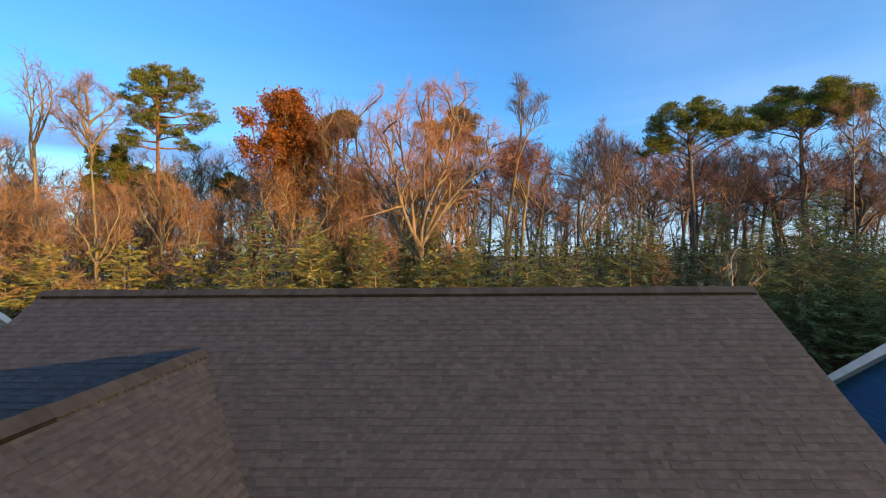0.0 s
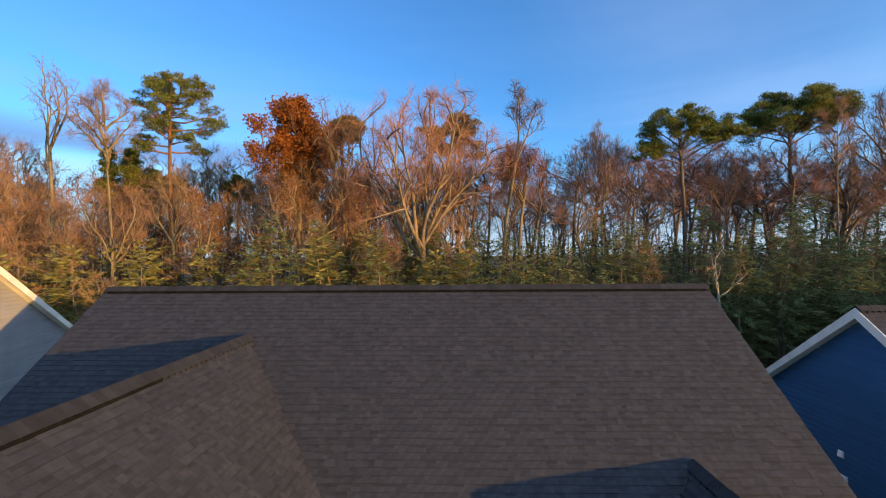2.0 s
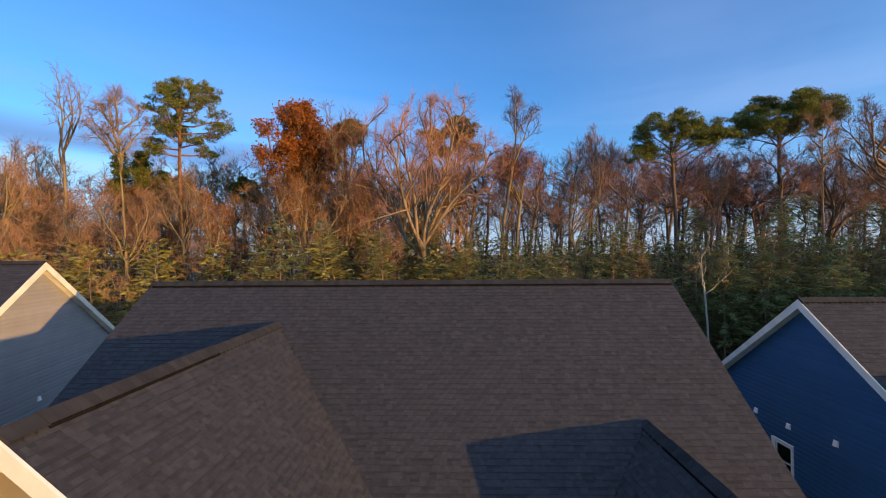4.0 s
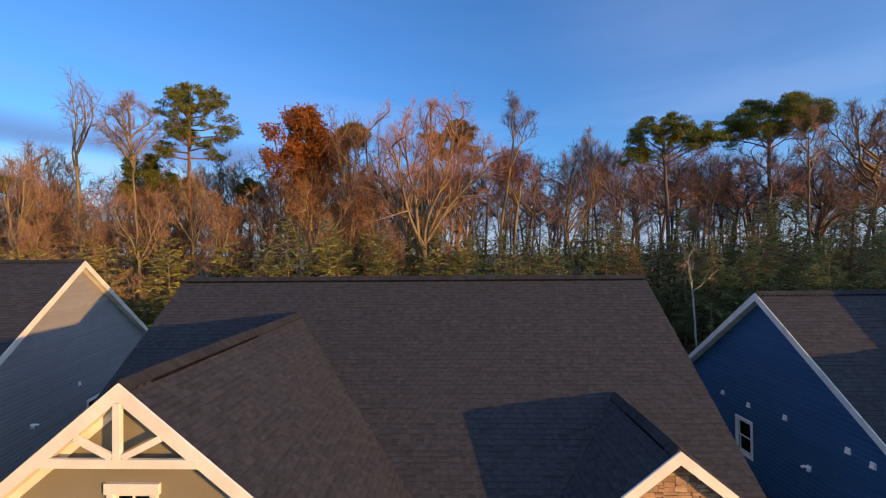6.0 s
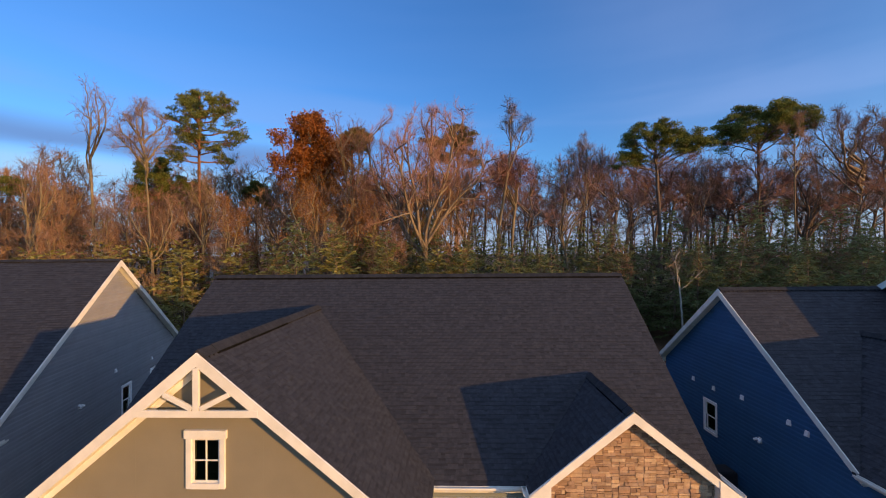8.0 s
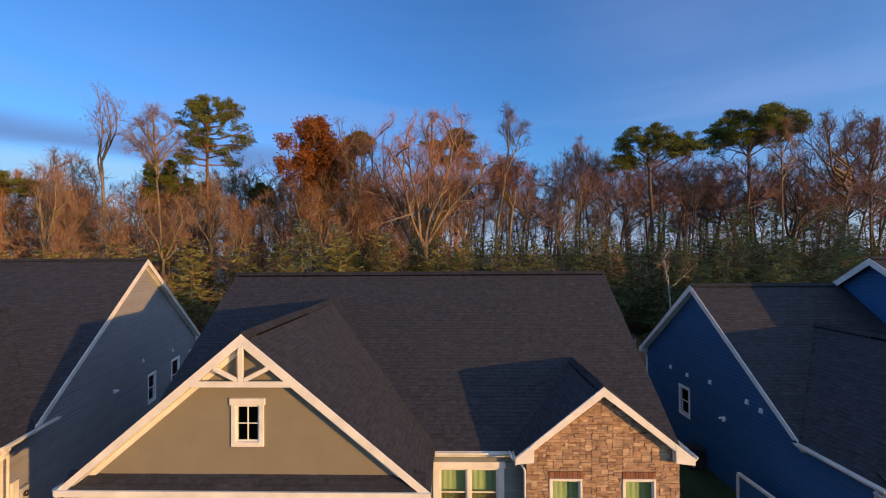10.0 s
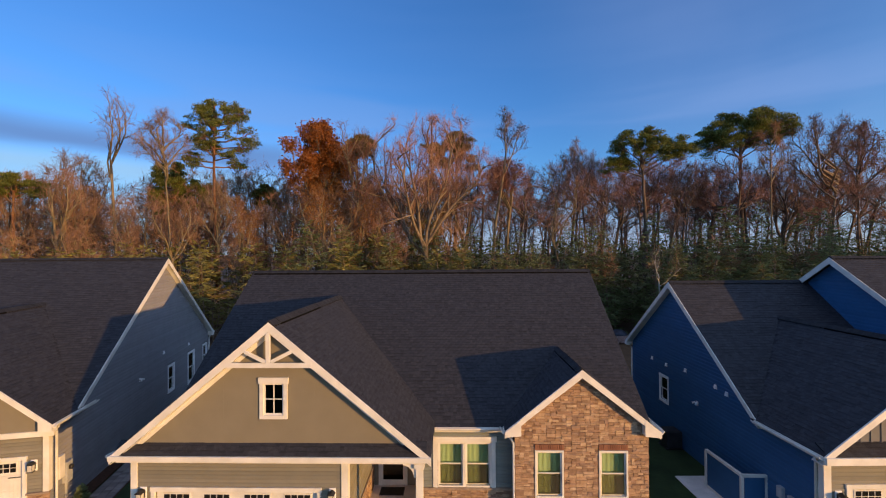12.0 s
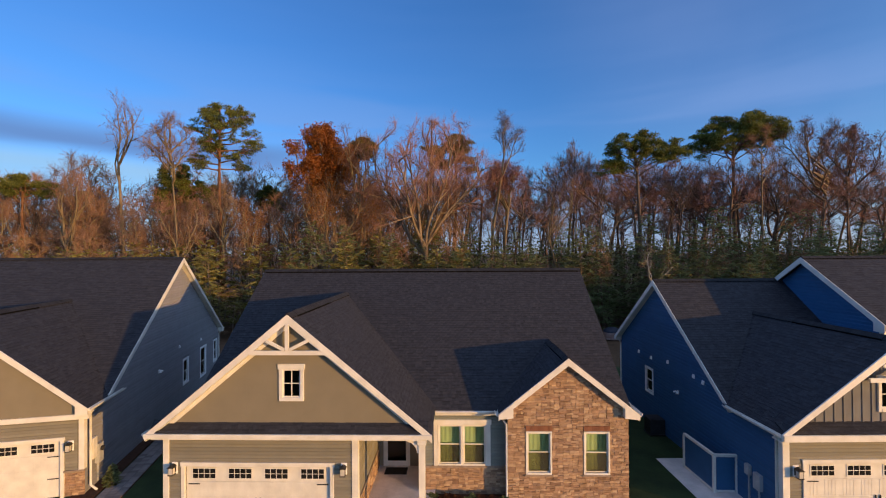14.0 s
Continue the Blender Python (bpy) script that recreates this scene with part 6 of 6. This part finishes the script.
    for seed, x, y, h, w, low, r, n, words in ((61, -14.6, 43.2, 19.2, 11.2, 9.4, 0.28, 5, "crooked forked hardwood with a pale low fork"), (62, -40.4, 44.5, 16.5, 4.5, 10.0, 0.20, 3, "bare tree with a pale doubled trunk"),
                                               (63, -48.9, 45.5, 20.4, 10.0, 11.0, 0.24, 7, "fan-shaped bare hardwood with pale limbs"), (64, -24.6, 43.0, 16.0, 5.5, 9.0, 0.15, 4, "small bare hardwood with rosy twigs"),
                                               (65, -9.0, 43.5, 16.0, 5.0, 8.5, 0.17, 3, "bare hardwood forked at middle height"), (66, -31.4, 40.5, 16.0, 8.0, 8.5, 0.16, 4, "small spreading bare hardwood"),
                                               (67, 14.3, 40.1, 19.5, 6.5, 11.0, 0.17, 6, "slim bare tree with a pale trunk"), (68, 29.8, 45.9, 14.5, 3.5, 10.0, 0.16, 3, "slim bare tree beside dense evergreens"),
                                               (69, 20.6, 44.5, 17.0, 8.5, 8.0, 0.17, 4, "leaning bare hardwood with dull crooked limbs"), (70, -5.3, 38.5, 11.5, 3.6, 6.5, 0.11, 3, "thin crooked sapling with a pale stem"),
                                               (71, -44.5, 42.0, 13.0, 7.0, 6.0, 0.15, 5, "low spreading bare tree with pale limbs")):
        plant(bare_meshes("pale_limbed", seed, h, w, low, r, M_BARK_PALE, M_TWIG_ROSE, n, 44, 0.26, 0.03, (5, 4, 3), 3, low=0.75, subs=1, leaves=1 if seed in (61, 64, 65) else 0, leaf_mat=M_LEAF_AMBER, leaf_size=(0.14, 0.24)), spot(x, y), words)
    plant(bare_meshes("twisted", 72, 9.8, 4.4, 6.2, 0.10, M_BARK_WHITE, M_TWIG_PALE, 3, 50, 0.3, 0.05, (4, 2, 2), 2, subs=1), spot(21.8, 32.5), "small twisted bare tree with a whitish stem")


# pine needles with the warm evening light put into their colour
M_NEEDLE_WARM_LIT = foliage_material("warm_lit_pine_needles", [(0.12, 0.105, 0.035), (0.20, 0.15, 0.05), (0.26, 0.19, 0.065)], 0.3)
M_BARK_WHITE = material("whitish_bark", [(0.26, 0.24, 0.20), (0.40, 0.37, 0.31)], 0.9, 1.5, 0.5, stretch=(3, 3, 0.6), fine=22)
M_LEAF_ROSE = foliage_material("rose_red_leaves", [(0.22, 0.09, 0.07), (0.31, 0.13, 0.095)])
M_LEAF_AMBER = foliage_material("amber_leaves", [(0.20, 0.09, 0.025), (0.30, 0.135, 0.035), (0.36, 0.19, 0.06)])
build_hero_trees()


def build_woods():
    rng = random.Random(77)
    fine = dict(kids=(4, 3, 2), twigs=4, thick=1.4, size=1.5, subs=1)
    bare = [
        bare_meshes("woodland_a", 101, 20.5, 9.5, 11.5, 0.20, M_BARK_GREY, M_TWIG, 6, 34, **fine),
        bare_meshes("woodland_b", 102, 19.5, 8.5, 11.8, 0.17, M_BARK_GREY, M_TWIG_ROSE, 5, 32, **fine),
        bare_meshes("woodland_c", 103, 21.0, 9.0, 12.2, 0.20, M_BARK_PALE, M_TWIG_GREY, 6, 30, **fine),
        bare_meshes("woodland_d", 104, 18.5, 10.0, 9.0, 0.19, M_BARK_GREY, M_TWIG, 6, 38, 0.22, **fine),
    ]
    dark = [
        bare_meshes("shade_wood_a", 105, 21.5, 10.5, 15.6, 0.20, M_BARK_DARK, M_TWIG_RED, 5, 36, 0.2, leaves=1, leaf_mat=M_LEAF_RUSSET, leaf_low=0.35, leaf_size=(0.1, 0.18), **fine),
        bare_meshes("shade_wood_b", 106, 21.5, 10.0, 15.0, 0.20, M_BARK_DARK, M_TWIG_RED, 6, 40, 0.22, fork=0.2, **fine),
        bare_meshes("shade_wood_c", 107, 21.5, 10.5, 16.2, 0.18, M_BARK_DARK, M_TWIG_RED, 6, 36, 0.17, leaves=1, leaf_mat=M_LEAF_BROWN, leaf_low=0.3, leaf_size=(0.1, 0.18), **fine),
        bare_meshes("shade_wood_d", 108, 21.0, 7.5, 13.5, 0.16, M_BARK_DARK, M_TWIG_GREY, 4, 30, 0.24, fork=0.2, **fine),
    ]
    thicket = [bare_meshes("thicket_a", 141, 16.5, 9.5, 5.0, 0.16, M_BARK_PALE, M_TWIG_ROSE, 9, 40, 0.2, lift=0.03, drop=0.03, leader=0.55, wide=1.3, fork=0.5, **fine),
               bare_meshes("thicket_b", 142, 14.5, 9.0, 4.0, 0.14, M_BARK_PALE, M_TWIG, 9, 42, 0.22, lift=0.03, drop=0.04, leader=0.55, wide=1.3, fork=0.5, **fine),
               bare_meshes("thicket_c", 143, 18.5, 8.5, 7.0, 0.18, M_BARK_PALE, M_TWIG_ROSE, 8, 38, 0.2, lift=0.03, leader=0.5, wide=1.3, fork=0.5, **fine)]
    labels = ("bare woodland tree with reddish twigs", "thin bare sapling with pale bark", "dense understory evergreen with layered sprays", "dark-stemmed bare woodland tree with a hazy crown")
    for i in range(32):
        x = -78 + 76 * (i + rng.uniform(0.0, 1.0)) / 32
        plant(thicket[i % 3], spot(x, rng.uniform(49, 63), rng.uniform(0, 360), rng.uniform(0.95, 1.16)), "bare many-branched tree with rosy brown twigs", "trees of the wood")
    for i in range(40):
        x = -92 + 94 * (i + rng.uniform(0.0, 1.0)) / 40
        plant(bare[i % 4], spot(x, rng.uniform(54, 70), rng.uniform(0, 360), rng.uniform(1.04, 1.2)), labels[0], "trees of the wood")
    for i in range(14):
        x = -38 + 46 * (i + rng.uniform(0.0, 1.0)) / 14
        plant(bare[i % 4], spot(x, rng.uniform(46, 53), rng.uniform(0, 360), rng.uniform(0.8, 1.0)), labels[0], "trees of the wood")
    for i in range(52):
        x = 1 + 80 * (i + rng.uniform(0.0, 1.0)) / 52
        plant(dark[i % 4], spot(x, 50 + 22 * ((i * 0.618) % 1.0), rng.uniform(0, 360), rng.uniform(0.92, 1.12)), labels[3], "trees of the wood")
    for i in range(9):
        x = 29 + 22 * (i + rng.uniform(0.0, 1.0)) / 9
        plant(dark[(0, 2, 1)[i % 3]], spot(x, rng.uniform(55, 66), rng.uniform(0, 360), rng.uniform(1.08, 1.2)), "dull red-crowned bare tree behind the pines", "trees of the wood")
    small = [bare_meshes("sapling_a", 111, 11.0, 4.5, 5.0, 0.08, M_BARK_PALE, M_TWIG, 7, 38, 0.22, leader=0.6, kids=(4, 3, 2), twigs=2, subs=1),
             bare_meshes("sapling_b", 112, 9.0, 5.0, 3.5, 0.08, M_BARK_PALE, M_TWIG, 7, 42, 0.26, leader=0.6, kids=(4, 3, 2), twigs=2, subs=1)]
    for i in range(16):
        x = -52 + 104 * (i + rng.uniform(0.0, 1.0)) / 16
        plant(small[i % 2], spot(x, rng.uniform(36, 43), rng.uniform(0, 360), rng.uniform(0.85, 1.25)), labels[1], "saplings")
    green = [
        evergreen_meshes("evergreen_a", 121, 10.5, 6.0, 96, M_EVERGREEN, (0.28, 0.52), 0.10, 12, -0.09),
        evergreen_meshes("evergreen_b", 122, 9.0, 6.4, 84, M_EVERGREEN, (0.28, 0.52), 0.10, 12, -0.08, 2),
        evergreen_meshes("evergreen_c", 123, 12.0, 6.2, 104, M_EVERGREEN, (0.28, 0.52), 0.10, 12, -0.09),
    ]
    olive = [evergreen_meshes("olive_evergreen_a", 124, 8.6, 6.6, 46, M_EVERGREEN_OLIVE, (0.35, 0.7), 0.2, 12),
             evergreen_meshes("olive_evergreen_b", 125, 9.4, 6.0, 50, M_EVERGREEN_OLIVE, (0.35, 0.7), 0.2, 12, stems=2)]
    layered = [evergreen_meshes("layered_a", 131, 6.5, 5.6, 34, M_TWIG_PALE, (0.4, 0.9), 0.04, 6, 0.0, 2),
               evergreen_meshes("layered_b", 132, 5.2, 5.2, 30, M_TWIG, (0.4, 0.9), 0.04, 6, 0.0, 2)]
    for i in range(17):
        x = -56 + 62 * (i + rng.uniform(0.0, 1.0)) / 17
        plant(layered[i % 2], spot(x, rng.uniform(33, 37.5), rng.uniform(0, 360), rng.uniform(0.8, 1.15)), ("low bare tree with pale layered twigs", "low bare tree with reddish layered twigs")[i % 2], "layered understory trees")
    for i in range(34):
        x = -62 + 66 * (i + rng.uniform(0.0, 1.0)) / 34
        plant(olive[i % 2], spot(x, 34 + 12 * ((i * 0.618) % 1.0), rng.uniform(0, 360), rng.uniform(1.0, 1.25)), "feathery olive evergreen with layered sprays", "understory evergreens")
    for i in range(50):
        x = -14 + 78 * (i + rng.uniform(0.0, 1.0)) / 50
        deep = 34 + 13 * ((i * 0.618) % 1.0)
        deep = max(deep, 36.5) if 12 < x < 22 else deep
        plant(green[i % 3], spot(x, deep, rng.uniform(0, 360), rng.uniform(0.95, 1.22)), labels[2], "understory evergreens")
    for i in range(9):
        plant(green[i % 3], spot((20.5 if i > 1 else 9.0) + 2.1 * i + rng.uniform(-1, 1), rng.uniform(27, 34), rng.uniform(0, 360), rng.uniform(0.7, 0.95)), labels[2], "understory evergreens")
    plant(green[2], spot(44.5, 50.0, 30, 1.35, 0.8), "tall dark evergreen among bare trunks", "understory evergreens")
    # unseen belt of evergreens towards the low sun, added to shade the right-hand trees
    for i in range(13):
        plant(green[i % 3], spot(61 + 1.3 * i + 4 * (i % 2), 10 + 1.75 * i - 3 * (i % 2), rng.uniform(0, 360), (1.8, 2.1, 1.55)[i % 3] * rng.uniform(0.95, 1.05), 0.9), "unseen tall dense evergreen added to shade the wood", "evergreens beside the lots")


def build_far_woods():
    """The thin stems and twigs of the wood farther in."""
    rng = random.Random(9)
    v, f = [], []
    for i in range(400):
        x, y = rng.uniform(-150, 130), rng.uniform(74, 125)
        if x > 0 and rng.random() < 0.2:
            continue
        h = rng.uniform(16, 23)
        p = Vector((x, y, -0.1))
        pts = [p, p + Vector((rng.gauss(0, 0.4), 0, h * 0.4)), p + Vector((rng.gauss(0, 0.8), 0, h * 0.75)), p + Vector((rng.gauss(0, 1.2), 0, h))]
        tube(v, f, pts, [0.17, 0.14, 0.09, 0.03], 4)
        for k in range(30):
            q, d = along(pts, rng.uniform(0.4 if x < 0 else 0.5, 1.0))
            d2 = Vector((rng.gauss(0, 1), rng.gauss(0, 1), rng.uniform(0.3, 1.4))).normalized()
            ln = rng.uniform(1.2, 4.0)
            twig_into(v, f, q, d2, ln, 0.06)
            for j in range(3):
                twig_into(v, f, q + d2 * ln * rng.uniform(0.3, 0.9), outward(rng, d2, 0.7), ln * 0.5, 0.045)
    ob = piece("far_woods", mesh_of("far_woods", v, f, M_BARK_DARK_TWIG))
    tagged(ob, "distant bare woods of thin dark stems", "woods", kind="stuff")


def build_brush():
    """Dim thicket of leaves and stems between the trunks."""
    rng = random.Random(19)
    v, f = [], []
    for i in range(2000):
        c = Vector((rng.uniform(-95, 95), rng.uniform(47, 78), 0.0))
        c.z = rng.random() ** 1.2 * (11.5 if c.x < -6 else 9.5)
        twig_into(v, f, Vector((c.x, c.y, -0.1)), Vector((rng.gauss(0, 0.08), 0, 1)).normalized(), c.z + 1.0, 0.035)
        for k in range(20):
            leaf_into(v, f, c + Vector((rng.gauss(0, 1.1), rng.gauss(0, 0.9), rng.gauss(0, 0.6))), rng.uniform(0.3, 0.65), rng, 0.3, 0.6)
    for i in range(2300):
        c = Vector((rng.uniform(-12, 75), rng.uniform(46, 62), rng.uniform(0.3, 10.6)))
        for k in range(16):
            leaf_into(v, f, c + Vector((rng.gauss(0, 1.0), rng.gauss(0, 0.8), rng.gauss(0, 0.45))), rng.uniform(0.3, 0.6), rng, 0.4, 0.6)
    ob = piece("brush", mesh_of("brush", v, f, M_BRUSH))
    tagged(ob, "dim brown-green thicket between the trunks", "brush", kind="stuff")


build_woods()
build_far_woods()
build_brush()


def build_shrubs():
    rng = random.Random(55)
    kinds = [evergreen_meshes("shrub_a", 201, 0.36, 0.62, 60, M_EVERGREEN, (0.05, 0.10), 0.05, 12),
             evergreen_meshes("shrub_b", 202, 0.34, 0.6, 56, M_LEAF_SHRUB, (0.06, 0.11), 0.05, 12),
             evergreen_meshes("shrub_c", 203, 0.95, 0.6, 80, M_EVERGREEN, (0.07, 0.14), 0.05, 14)]
    for i in range(7):
        m = MAIN @ pose(0.95 + 0.42 * i + rng.uniform(-0.1, 0.1), -7.15 + rng.uniform(-0.1, 0.1), 0.06, 0, 0, rng.uniform(0, 360))
        plant(kinds[1 if i % 3 else 0], m, "low reddish shrub in the mulch bed" if i % 3 else "low green shrub in the mulch bed", "bed shrubs", "shrub", ("stem", "foliage")).name = "shrub"
    plant(kinds[2], pose(-13.1, 4.5, 0.0), "small upright green shrub beside the grey wall", "", "shrub", ("stem", "foliage")).name = "shrub"


M_LEAF_SHRUB = foliage_material("reddish_shrub_leaves", [(0.09, 0.035, 0.022), (0.16, 0.075, 0.04)])
build_shrubs()
